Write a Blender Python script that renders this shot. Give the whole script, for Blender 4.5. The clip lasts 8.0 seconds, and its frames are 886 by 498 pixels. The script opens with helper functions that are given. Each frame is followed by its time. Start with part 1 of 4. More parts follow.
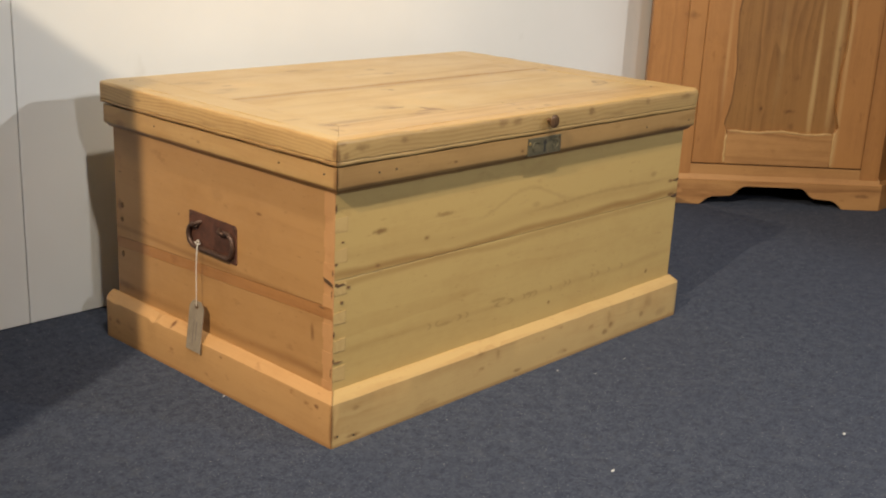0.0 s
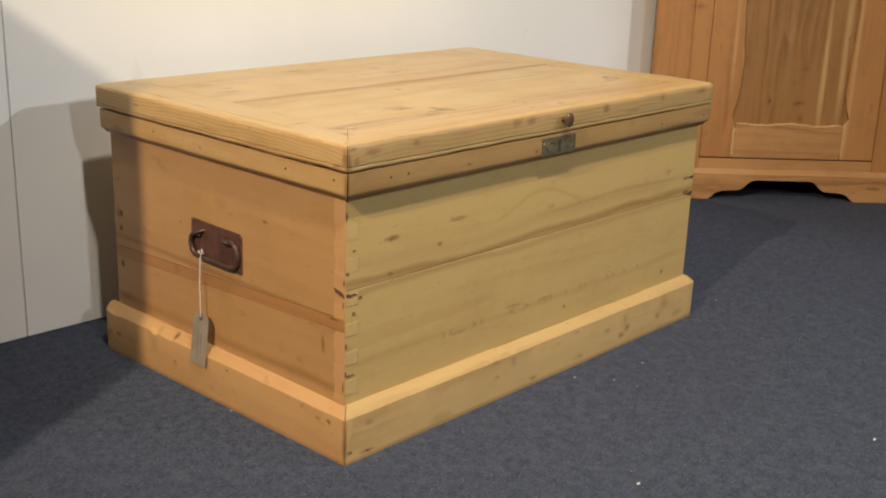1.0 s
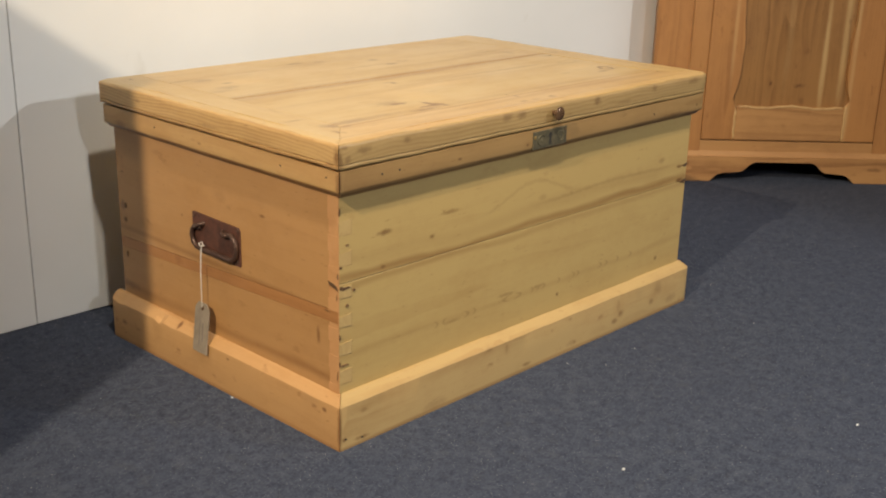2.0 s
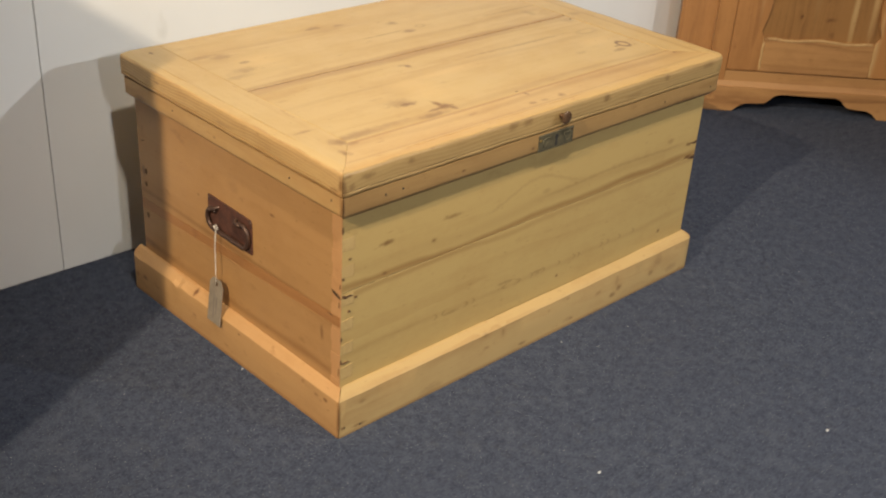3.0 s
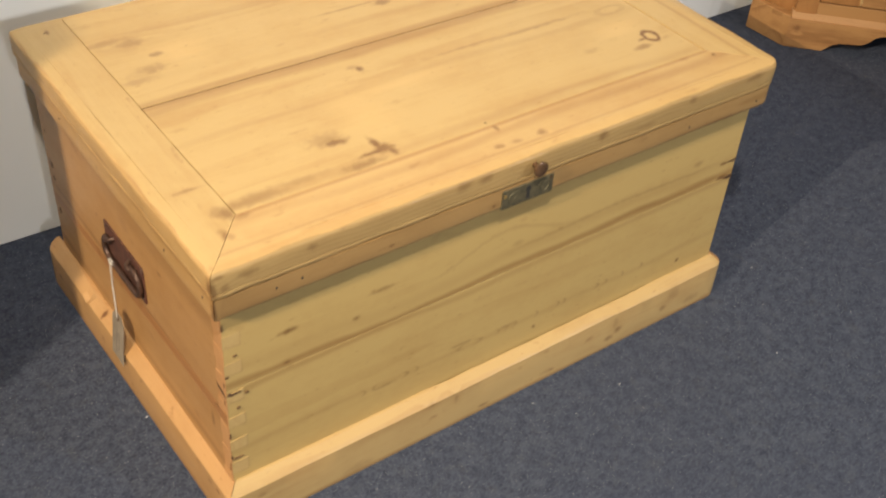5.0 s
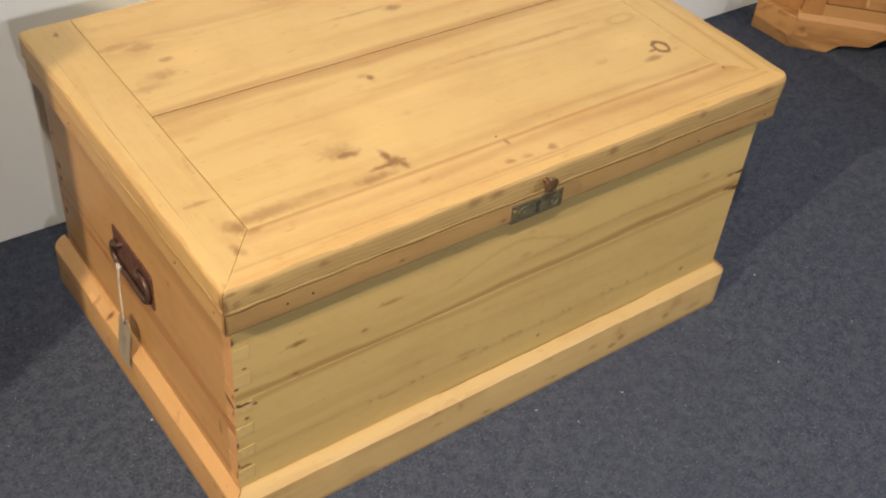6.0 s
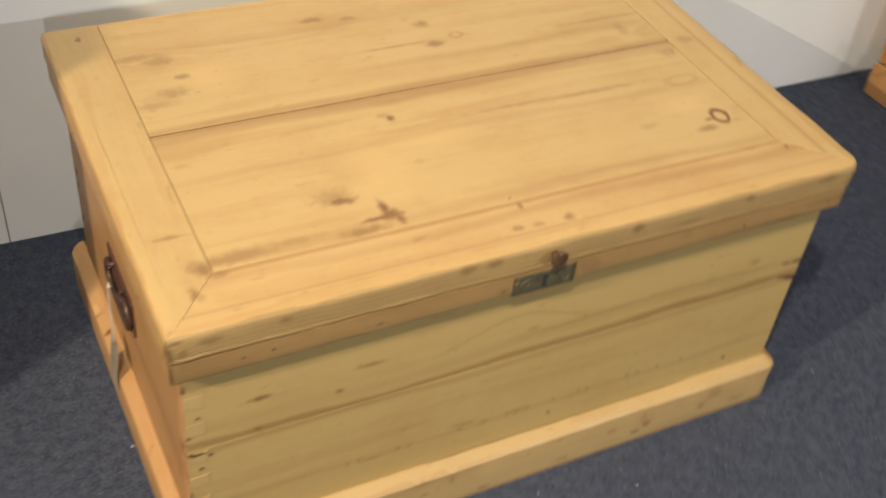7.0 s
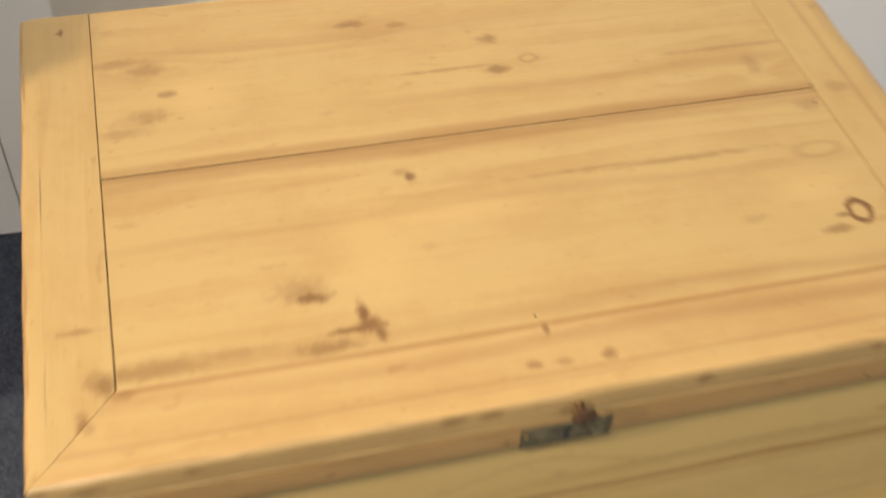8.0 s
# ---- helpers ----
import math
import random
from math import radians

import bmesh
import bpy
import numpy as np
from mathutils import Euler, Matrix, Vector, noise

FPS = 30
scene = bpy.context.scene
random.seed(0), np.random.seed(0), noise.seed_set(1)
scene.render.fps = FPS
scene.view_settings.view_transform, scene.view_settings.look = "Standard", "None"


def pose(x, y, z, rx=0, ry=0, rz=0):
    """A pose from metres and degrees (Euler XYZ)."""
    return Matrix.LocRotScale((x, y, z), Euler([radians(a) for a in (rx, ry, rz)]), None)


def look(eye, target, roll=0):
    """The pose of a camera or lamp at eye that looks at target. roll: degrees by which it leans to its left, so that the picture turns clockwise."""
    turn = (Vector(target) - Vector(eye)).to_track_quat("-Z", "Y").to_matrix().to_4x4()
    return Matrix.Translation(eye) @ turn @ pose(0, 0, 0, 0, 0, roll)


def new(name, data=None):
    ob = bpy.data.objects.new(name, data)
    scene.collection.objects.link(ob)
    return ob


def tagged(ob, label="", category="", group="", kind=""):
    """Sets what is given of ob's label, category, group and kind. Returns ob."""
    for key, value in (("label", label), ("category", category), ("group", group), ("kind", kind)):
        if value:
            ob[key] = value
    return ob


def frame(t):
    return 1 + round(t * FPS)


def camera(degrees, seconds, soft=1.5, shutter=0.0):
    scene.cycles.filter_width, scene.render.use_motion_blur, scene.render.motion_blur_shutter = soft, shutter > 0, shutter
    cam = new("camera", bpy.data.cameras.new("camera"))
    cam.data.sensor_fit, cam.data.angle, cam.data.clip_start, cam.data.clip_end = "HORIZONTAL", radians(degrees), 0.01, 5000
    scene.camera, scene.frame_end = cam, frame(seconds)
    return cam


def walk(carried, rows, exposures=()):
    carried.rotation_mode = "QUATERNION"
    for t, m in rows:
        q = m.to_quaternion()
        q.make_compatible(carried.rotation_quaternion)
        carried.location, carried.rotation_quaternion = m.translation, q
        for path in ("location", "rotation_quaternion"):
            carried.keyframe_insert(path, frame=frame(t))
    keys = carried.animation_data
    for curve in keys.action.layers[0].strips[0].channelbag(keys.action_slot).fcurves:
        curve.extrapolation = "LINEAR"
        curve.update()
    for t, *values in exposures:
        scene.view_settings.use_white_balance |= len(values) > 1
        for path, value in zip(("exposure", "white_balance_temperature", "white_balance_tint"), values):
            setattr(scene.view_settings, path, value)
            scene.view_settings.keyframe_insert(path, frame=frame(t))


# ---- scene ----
cam = camera(43.0, 8.0, soft=2.0, shutter=0.8)
PATH = [
    (0, (-0.997, -1.144, 0.774), (0.399, 0.167, 0.197), 2.8),
    (0.5, (-0.987, -1.097, 0.757), (0.419, 0.203, 0.182), 2.3),
    (1, (-0.968, -1.074, 0.772), (0.434, 0.226, 0.184), 2.0),
    (2.3, (-0.967, -1.145, 0.87), (0.377, 0.168, 0.183), 1.4),
    (2.5, (-0.958, -1.151, 0.942), (0.356, 0.145, 0.172), 2.0),
    (2.7, (-0.943, -1.138, 1.003), (0.346, 0.144, 0.168), 2.4),
    (3, (-0.902, -1.12, 1.133), (0.335, 0.13, 0.18), 3.8),
    (3.5, (-0.813, -1.096, 1.239), (0.358, 0.131, 0.179), 4.2),
    (3.7, (-0.757, -1.072, 1.248), (0.394, 0.141, 0.158), 3.8),
    (4, (-0.663, -1.003, 1.238), (0.483, 0.164, 0.087), 4.1),
    (4.2, (-0.593, -0.976, 1.24), (0.523, 0.186, 0.053), 4.0),
    (4.5, (-0.486, -0.921, 1.252), (0.562, 0.263, 0.027), 4.3),
    (4.7, (-0.421, -0.901, 1.26), (0.573, 0.312, 0.021), 4.2),
    (5, (-0.369, -0.867, 1.29), (0.588, 0.335, 0.01), 4.8),
    (5.2, (-0.362, -0.849, 1.313), (0.601, 0.341, 0.026), 5.6),
    (6.3, (-0.374, -0.824, 1.331), (0.57, 0.34, 0.008), 6.4),
    (6.5, (-0.337, -0.822, 1.329), (0.573, 0.373, 0.008), 6.5),
    (6.7, (-0.275, -0.821, 1.322), (0.581, 0.43, 0.013), 6.5),
    (7, (-0.156, -0.799, 1.316), (0.6, 0.497, -0.007), 7.2),
    (7.5, (0.005, -0.675, 1.29), (0.639, 0.634, -0.082), 8.7),
    (7.7, (0.077, -0.608, 1.286), (0.617, 0.682, -0.138), 7.9),
    (8, (0.173, -0.505, 1.258), (0.567, 0.784, -0.219), 4.2),
]
walk(cam, [(t, look(eye, target, roll)) for t, eye, target, roll in PATH],
     exposures=[(0.0, -0.05), (2.5, -0.04), (3.5, -0.05), (4.0, -0.07), (4.2, 0.14), (4.5, 0.2), (5.0, 0.15), (6.5, 0.04), (7.5, -0.05), (8.0, -0.03)])

# ---- light ----
world = bpy.data.worlds.new("room_air")
scene.world = world
world.use_nodes = True
world.node_tree.nodes["Background"].inputs["Color"].default_value = (0.9, 0.93, 1.0, 1)
world.node_tree.nodes["Background"].inputs["Strength"].default_value = 0.004


def spot(name, eye, target, watts, colour, radius=0.04, cone=110, blend=0.6):
    data = bpy.data.lights.new(name, "SPOT")
    data.energy, data.color, data.shadow_soft_size = watts, colour, radius
    data.spot_size, data.spot_blend = radians(cone), blend
    ob = new(name, data)
    ob.matrix_world = look(eye, target)
    return ob


spot("showroom_spot_side", (-2.5, -0.75, 2.35), (1.15, 0.0, 0.0), 418, (1.0, 0.835, 0.605), 0.012, 55, 0.85)
spot("showroom_spot_front", (-0.45, -0.95, 2.43), (0.85, 0.05, 0.2), 203, (1.0, 0.905, 0.765), 0.05, 65, 1.0)
spot("showroom_spot_far_left", (-0.87, -4.6, 2.4), (0.6, 0.4, 0.2), 172, (0.97, 0.98, 1.0))
spot("showroom_spot_far_right", (2.55, -3.78, 2.27), (-1.27, 0.747, 0.73), 258, (0.93, 0.97, 1.0), 0.03, 64, 0.25)


# ---- materials ----
class Nodes:
    """Short hand for building a node tree."""

    def __init__(self, name):
        self.mat = bpy.data.materials.new(name)
        self.mat.use_nodes = True
        self.tree = self.mat.node_tree
        self.bsdf = self.tree.nodes["Principled BSDF"]

    def add(self, kind, operation="", interpolation_type="", blend_type=""):
        node = self.tree.nodes.new(kind)
        if operation:
            node.operation = operation
        if interpolation_type:
            node.interpolation_type = interpolation_type
        if blend_type:
            node.data_type, node.blend_type = "RGBA", blend_type
        return node

    def feed(self, socket, value):
        if hasattr(value, "is_output"):
            self.tree.links.new(value, socket)
        elif isinstance(value, (tuple, list)) and len(value) == 3 and socket.type == "RGBA":
            socket.default_value = (*value, 1)
        else:
            socket.default_value = value

    def math(self, op, a, b=0.0, c=0.0):
        node = self.add("ShaderNodeMath", operation=op)
        for socket, value in zip(node.inputs, (a, b, c)):
            self.feed(socket, value)
        return node.outputs[0]

    def vmath(self, op, a, b=(0, 0, 0)):
        node = self.add("ShaderNodeVectorMath", operation=op)
        self.feed(node.inputs[0], a)
        self.feed(node.inputs[1], b)
        return node.outputs["Value"] if op in ("LENGTH", "DOT_PRODUCT") else node.outputs["Vector"]

    def ramp(self, value, a, b, c=0.0, d=1.0):
        """Smooth step of value from a..b to c..d."""
        node = self.add("ShaderNodeMapRange", interpolation_type="SMOOTHSTEP")
        for socket, v in zip(node.inputs, (value, a, b, c, d)):
            self.feed(socket, v)
        return node.outputs[0]

    def noise(self, vector, scale, detail=2.0, rough=0.5):
        node = self.add("ShaderNodeTexNoise")
        self.feed(node.inputs["Vector"], vector)
        node.inputs["Scale"].default_value = scale
        node.inputs["Detail"].default_value = detail
        node.inputs["Roughness"].default_value = rough
        return node.outputs["Fac"]

    def mix(self, fac, a, b, blend="MIX"):
        node = self.add("ShaderNodeMix", blend_type=blend)
        self.feed(node.inputs[0], fac)
        self.feed(node.inputs[6], a)
        self.feed(node.inputs[7], b)
        return node.outputs[2]

    def place(self):
        return self.add("ShaderNodeTexCoord").outputs["Object"]

    def chance(self):
        return self.add("ShaderNodeObjectInfo").outputs["Random"]

    def bump(self, height, strength, distance=0.001):
        node = self.add("ShaderNodeBump")
        node.inputs["Strength"].default_value = strength
        node.inputs["Distance"].default_value = distance
        self.feed(node.inputs["Height"], height)
        self.feed(self.bsdf.inputs["Normal"], node.outputs[0])

    def finish(self, colour, rough, metal=0.0, spec=0.5):
        self.feed(self.bsdf.inputs["Base Color"], colour)
        self.feed(self.bsdf.inputs["Roughness"], rough)
        self.bsdf.inputs["Metallic"].default_value = metal
        self.bsdf.inputs["Specular IOR Level"].default_value = spec
        return self.mat


def wood(name, light, dark, grain, seed, knots=(), streaks=(), rings=7.0, contrast=0.55, rough=0.42, halo=0.35, pale=None, lines=0.0, marks=0.3):
    """Waxed pine. grain: the axis of the fibres; knots: centre, half sizes, depth of colour and, where it is not a plain knot, "ring", "pale", "vee" (a chevron) or "arc" (an arched line: half sizes are its spread, thickness and rise); streaks: axis, place, half width, depth; lines: growth lines to the metre on an edge."""
    n = Nodes(name)
    p = n.place()
    long = {"x": (1, 0, 0), "y": (0, 1, 0), "z": (0, 0, 1)}[grain]

    def stretched(along, across, base=None):
        s = tuple(along if l else across for l in long)
        return n.vmath("MULTIPLY", n.vmath("ADD", base or p, (seed * 1.7, seed * 0.9, seed * 2.3)), s)

    sway = n.math("SUBTRACT", n.noise(stretched(4.5, 7.0), 1.0, 2.0), 0.5)
    shift = n.add("ShaderNodeCombineXYZ")
    for k in range(3):
        n.feed(shift.inputs[k], n.math("MULTIPLY", sway, 0.0 if long[k] else 0.024))
    bent = n.vmath("ADD", p, shift.outputs[0])

    wobble = n.noise(p, 80, 4, 0.65)
    slow = n.noise(stretched(5.0, 40.0), 1.0, 3)
    cores, halos, pales = 0.0, 0.0, 0.0
    for centre, half, depth, *sort in knots:
        away = n.vmath("LENGTH", n.vmath("MULTIPLY", n.vmath("SUBTRACT", p, centre), tuple(1 / h for h in half)))
        rough_away = n.math("ADD", away, n.math("MULTIPLY", n.math("SUBTRACT", slow if "pale" in sort else wobble, 0.5), 1.6))
        if "pale" in sort:
            pales = n.math("MAXIMUM", n.ramp(rough_away, 1.4, 0.0, 0.0, depth), pales)
            continue
        if "vee" in sort:
            cut = n.add("ShaderNodeSeparateXYZ")
            n.feed(cut.inputs[0], n.vmath("MULTIPLY", n.vmath("SUBTRACT", p, centre), tuple(1 / h for h in half)))
            w = n.math("ABSOLUTE", cut.outputs[2])
            off = n.math("ABSOLUTE", n.math("ADD", n.math("ADD", cut.outputs[0], n.math("MULTIPLY", w, w)), n.math("MULTIPLY", n.math("SUBTRACT", wobble, 0.5), 0.7)))
            cores = n.math("MAXIMUM", n.math("MULTIPLY", n.ramp(off, 0.55, 0.05, 0.0, depth), n.ramp(w, 1.25, 0.6)), cores)
            continue
        if "arc" in sort:
            cut = n.add("ShaderNodeSeparateXYZ")
            n.feed(cut.inputs[0], n.vmath("SUBTRACT", p, centre))
            u = n.math("DIVIDE", cut.outputs[0], half[0])
            bell = n.math("EXPONENT", n.math("MULTIPLY", n.math("MULTIPLY", u, u), -1.0))
            off = n.math("ABSOLUTE", n.math("ADD", n.math("SUBTRACT", cut.outputs[2], n.math("MULTIPLY", bell, half[2])), n.math("MULTIPLY", n.math("SUBTRACT", wobble, 0.5), half[1] * 2.0)))
            cores = n.math("MAXIMUM", n.math("MULTIPLY", n.ramp(off, half[1], 0.0, 0.0, depth), n.ramp(n.math("ABSOLUTE", u), 2.0, 0.9)), cores)
            continue
        if "ring" in sort:
            rough_away = n.math("MULTIPLY", n.math("ABSOLUTE", n.math("SUBTRACT", n.math("ADD", away, n.math("MULTIPLY", n.math("SUBTRACT", wobble, 0.5), 0.8)), 0.85)), 3.4)
        cores = n.math("MAXIMUM", n.ramp(rough_away, 1.25, 0.25, 0.0, min(0.95, depth)), cores)
        halos = n.math("ADD", n.ramp(away, 3.6, 0.3), halos)
    contour = n.noise(stretched(0.35, 7.0, bent), 1.0, 2.0)
    count = n.math("MULTIPLY", contour, rings)
    if lines:
        count = n.math("ADD", count, n.math("MULTIPLY", n.vmath("DOT_PRODUCT", bent, (0, 0, 1)), lines))
    ring = n.math("FRACT", n.math("ADD", count, n.math("MULTIPLY", halos, halo)))
    fade = n.noise(stretched(1.6, 14.0), 1.0, 2)
    late = n.math("MULTIPLY", n.math("MULTIPLY", n.ramp(ring, 0.1, 0.9), n.ramp(ring, 1.0, 0.9)), n.ramp(fade, 0.38, 0.66))
    if lines:
        late = n.math("MULTIPLY", n.math("MULTIPLY", n.ramp(ring, 0.2, 0.75), n.ramp(ring, 1.0, 0.8)), n.ramp(fade, 0.25, 0.55, 0.35, 1.0))
    tone = n.noise(stretched(1.3, 24.0, bent), 1.0, 5, 0.65)
    fine = n.noise(stretched(6.0, 260.0, bent), 1.0, 3, 0.65)
    blotch = n.noise(stretched(6.0, 11.0), 1.0, 5, 0.62)
    mottle = n.noise(p, 46, 4, 0.7)
    speck = n.noise(stretched(60.0, 230.0), 1.0, 2)
    amount = n.math("MULTIPLY_ADD", late, contrast * 0.62, n.math("MULTIPLY", n.math("SUBTRACT", tone, 0.41), 1.25 * contrast))
    amount = n.math("ADD", amount, n.math("MULTIPLY", n.math("SUBTRACT", fine, 0.5), 0.85 * contrast))
    amount = n.math("ADD", amount, n.math("MULTIPLY", n.math("SUBTRACT", blotch, 0.5), 0.85))
    amount = n.math("ADD", amount, n.math("MULTIPLY", n.math("SUBTRACT", mottle, 0.5), 0.34))
    amount = n.math("ADD", amount, n.math("MULTIPLY", n.math("SUBTRACT", n.chance(), 0.5), 0.12))
    clamp = n.add("ShaderNodeClamp")
    n.feed(clamp.inputs[0], amount)
    colour = n.mix(clamp.outputs[0], light, dark)
    sep = n.add("ShaderNodeSeparateXYZ")
    n.feed(sep.inputs[0], p)
    drift = n.noise(stretched(4.0, 12.0), 1.0, 3)
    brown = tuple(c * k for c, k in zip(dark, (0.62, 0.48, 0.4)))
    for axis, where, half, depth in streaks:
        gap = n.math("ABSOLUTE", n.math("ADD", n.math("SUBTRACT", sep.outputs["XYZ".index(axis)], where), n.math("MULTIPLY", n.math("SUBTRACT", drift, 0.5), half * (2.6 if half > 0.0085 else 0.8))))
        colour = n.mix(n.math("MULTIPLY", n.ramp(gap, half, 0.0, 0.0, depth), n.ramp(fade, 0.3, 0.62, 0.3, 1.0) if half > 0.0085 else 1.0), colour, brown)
    if pales:
        colour = n.mix(pales, colour, pale or tuple(min(0.8, c * 1.25) for c in light))
    colour = n.mix(n.ramp(speck, 0.665, 0.80, 0.0, 0.38), colour, brown)
    scuff = n.noise(stretched(22.0, 48.0), 1.0, 3, 0.6)
    colour = n.mix(n.ramp(scuff, 0.63, 0.76, 0.0, marks), colour, brown)
    if knots:
        stain = tuple(c * k for c, k in zip(dark, (0.36, 0.23, 0.2)))
        colour = n.mix(n.math("MINIMUM", cores, 0.92), colour, stain)
    n.bump(n.math("ADD", n.math("ADD", n.math("MULTIPLY", fine, 0.6), n.math("MULTIPLY", late, -0.4)), n.math("MULTIPLY", blotch, 1.2)), 0.22, 0.0006)
    return n.finish(colour, n.math("ADD", rough, n.math("MULTIPLY", n.math("SUBTRACT", blotch, 0.5), 0.3)), 0.0, 0.5)


def plain(name, light, dark, scale, rough, metal=0.0, relief=0.2, depth=0.0005, spec=0.5):
    """A surface with two scales of change."""
    n = Nodes(name)
    p = n.place()
    coarse, small = n.noise(p, scale, 4, 0.6), n.noise(p, scale * 9, 3)
    colour = n.mix(n.ramp(n.math("ADD", n.math("MULTIPLY", coarse, 0.7), n.math("MULTIPLY", small, 0.3)), 0.33, 0.67), light, dark)
    n.bump(n.math("ADD", coarse, small), relief, depth)
    return n.finish(colour, n.math("ADD", rough, n.math("MULTIPLY", n.math("SUBTRACT", small, 0.5), 0.2)), metal, spec)


def carpet():
    """Needle-felt carpet: blue grey with lighter and darker fibres."""
    n = Nodes("carpet_felt")
    p = n.place()
    fleck = n.noise(n.vmath("MULTIPLY", p, (1.0, 1.15, 1.0)), 210, 5, 0.8)
    patch = n.noise(p, 62, 5, 0.75)
    trodden = n.noise(p, 24, 5, 0.75)
    fibre = n.noise(n.vmath("MULTIPLY", p, (1.15, 0.95, 1.0)), 280, 3, 0.65)
    large = n.noise(p, 2.2, 3)
    blend = n.math("ADD", n.math("MULTIPLY", fleck, 0.62), n.math("MULTIPLY", patch, 0.38))
    colour = n.mix(n.ramp(blend, 0.345, 0.665), (0.022, 0.028, 0.047), (0.087, 0.099, 0.132))
    colour = n.mix(n.ramp(fibre, 0.57, 0.75, 0.0, 0.32), colour, (0.201, 0.210, 0.227))
    colour = n.mix(n.ramp(fibre, 0.43, 0.28, 0.0, 0.35), colour, (0.012, 0.018, 0.036))
    colour = n.mix(n.ramp(large, 0.35, 0.7, 0.0, 0.25), colour, (0.053, 0.061, 0.089))
    colour = n.mix(n.ramp(trodden, 0.50, 0.70, 0.0, 0.32), colour, (0.097, 0.108, 0.134))
    colour = n.mix(n.ramp(trodden, 0.48, 0.30, 0.0, 0.32), colour, (0.036, 0.043, 0.067))
    hue = n.noise(p, 34, 4, 0.7)
    colour = n.mix(n.ramp(hue, 0.53, 0.70, 0.0, 0.25), colour, (0.084, 0.086, 0.093))
    grit = n.noise(p, 430, 1)
    colour = n.mix(n.ramp(grit, 0.70, 0.78, 0.0, 0.8), colour, (0.444, 0.448, 0.449))
    n.bump(n.math("ADD", fleck, fibre), 0.25, 0.001)
    return n.finish(colour, 0.95, 0.0, 0.1)


def painted_board():
    """Matt cream paint on board, a little soiled."""
    n = Nodes("cream_paint")
    p = n.place()
    large, small = n.noise(p, 2.3, 4), n.noise(p, 120, 2)
    mark = n.noise(n.vmath("MULTIPLY", p, (14, 14, 6)), 1.0, 3)
    colour = n.mix(n.ramp(large, 0.3, 0.7), (0.78, 0.768, 0.735), (0.83, 0.818, 0.785))
    colour = n.mix(n.ramp(mark, 0.68, 0.8, 0.0, 0.25), colour, (0.5, 0.46, 0.38))
    n.bump(small, 0.12, 0.0006)
    return n.finish(colour, 0.6, 0.0, 0.25)


PINE, PINE_DARK = (0.545, 0.368, 0.151), (0.395, 0.209, 0.066)
AMBER, AMBER_DARK = (0.522, 0.313, 0.123), (0.362, 0.180, 0.057)
FRONT, FRONT_DARK = (0.488, 0.335, 0.125), (0.337, 0.19, 0.059)
RED, RED_DARK = (0.45, 0.243, 0.092), (0.295, 0.136, 0.040)
TOP = 0.466
M_CARPET, M_PAINT = carpet(), painted_board()
M_JOINT = plain("faint_joint", (0.41, 0.27, 0.115), (0.31, 0.19, 0.078), 90, 0.7)
M_NICK = plain("worn_brown", (0.20, 0.11, 0.045), (0.12, 0.06, 0.025), 90, 0.75)
M_SEAM = plain("brown_seam", (0.13, 0.065, 0.025), (0.07, 0.035, 0.015), 60, 0.8)
M_DARK = plain("dark_gap", (0.02, 0.017, 0.014), (0.035, 0.03, 0.025), 20, 0.9)
M_LID_FRONT_BOARD = wood("lid_board_front", PINE, PINE_DARK, "x", 1, [
    ((0.289, 0.108, TOP), (0.032, 0.005, 0.05), 0.75), ((0.2945, 0.122, TOP), (0.007, 0.020, 0.05), 0.8), ((0.296, 0.111, TOP), (0.013, 0.012, 0.05), 0.75), ((0.306, 0.100, TOP), (0.007, 0.011, 0.05), 0.7),
    ((0.252, 0.152, TOP), (0.020, 0.009, 0.05), 0.75), ((0.246, 0.160, TOP), (0.026, 0.014, 0.05), 0.4), ((0.242, 0.164, TOP), (0.030, 0.018, 0.05), 0.3), ((0.257, 0.092, TOP), (0.034, 0.009, 0.05), 0.5),
    ((0.3745, 0.289, TOP), (0.007, 0.010, 0.05), 0.75), ((0.368, 0.297, TOP), (0.012, 0.006, 0.05), 0.3),
    ((0.811, 0.155, TOP), (0.013, 0.017, 0.05), 0.85, "ring"), ((0.794, 0.153, TOP), (0.010, 0.004, 0.05), 0.7), ((0.778, 0.136, TOP), (0.020, 0.007, 0.05), 0.5),
    ((0.11, 0.099, TOP), (0.055, 0.013, 0.05), 0.36), ((0.17, 0.104, TOP), (0.05, 0.008, 0.05), 0.25), ((0.66, 0.262, TOP), (0.10, 0.005, 0.05), 0.35), ((0.56, 0.266, TOP), (0.08, 0.003, 0.05), 0.3),
    ((0.81, 0.248, TOP), (0.03, 0.012, 0.05), 0.16, "ring"), ((0.835, 0.318, TOP), (0.02, 0.012, 0.05), 0.3), ((0.70, 0.165, TOP), (0.015, 0.008, 0.05), 0.2),
    ((0.32, 0.195, TOP), (0.045, 0.07, 0.05), 0.35, "pale"), ((0.42, 0.235, TOP), (0.10, 0.02, 0.05), 0.4, "pale"), ((0.78, 0.195, TOP), (0.05, 0.03, 0.05), 0.4, "pale")],
    [("Y", 0.3385, 0.006, 0.4), ("Y", 0.331, 0.014, 0.4), ("Y", 0.239, 0.012, 0.2), ("Y", 0.098, 0.016, 0.25)], rings=10, contrast=0.44, halo=0.22, rough=0.36, marks=0.2)
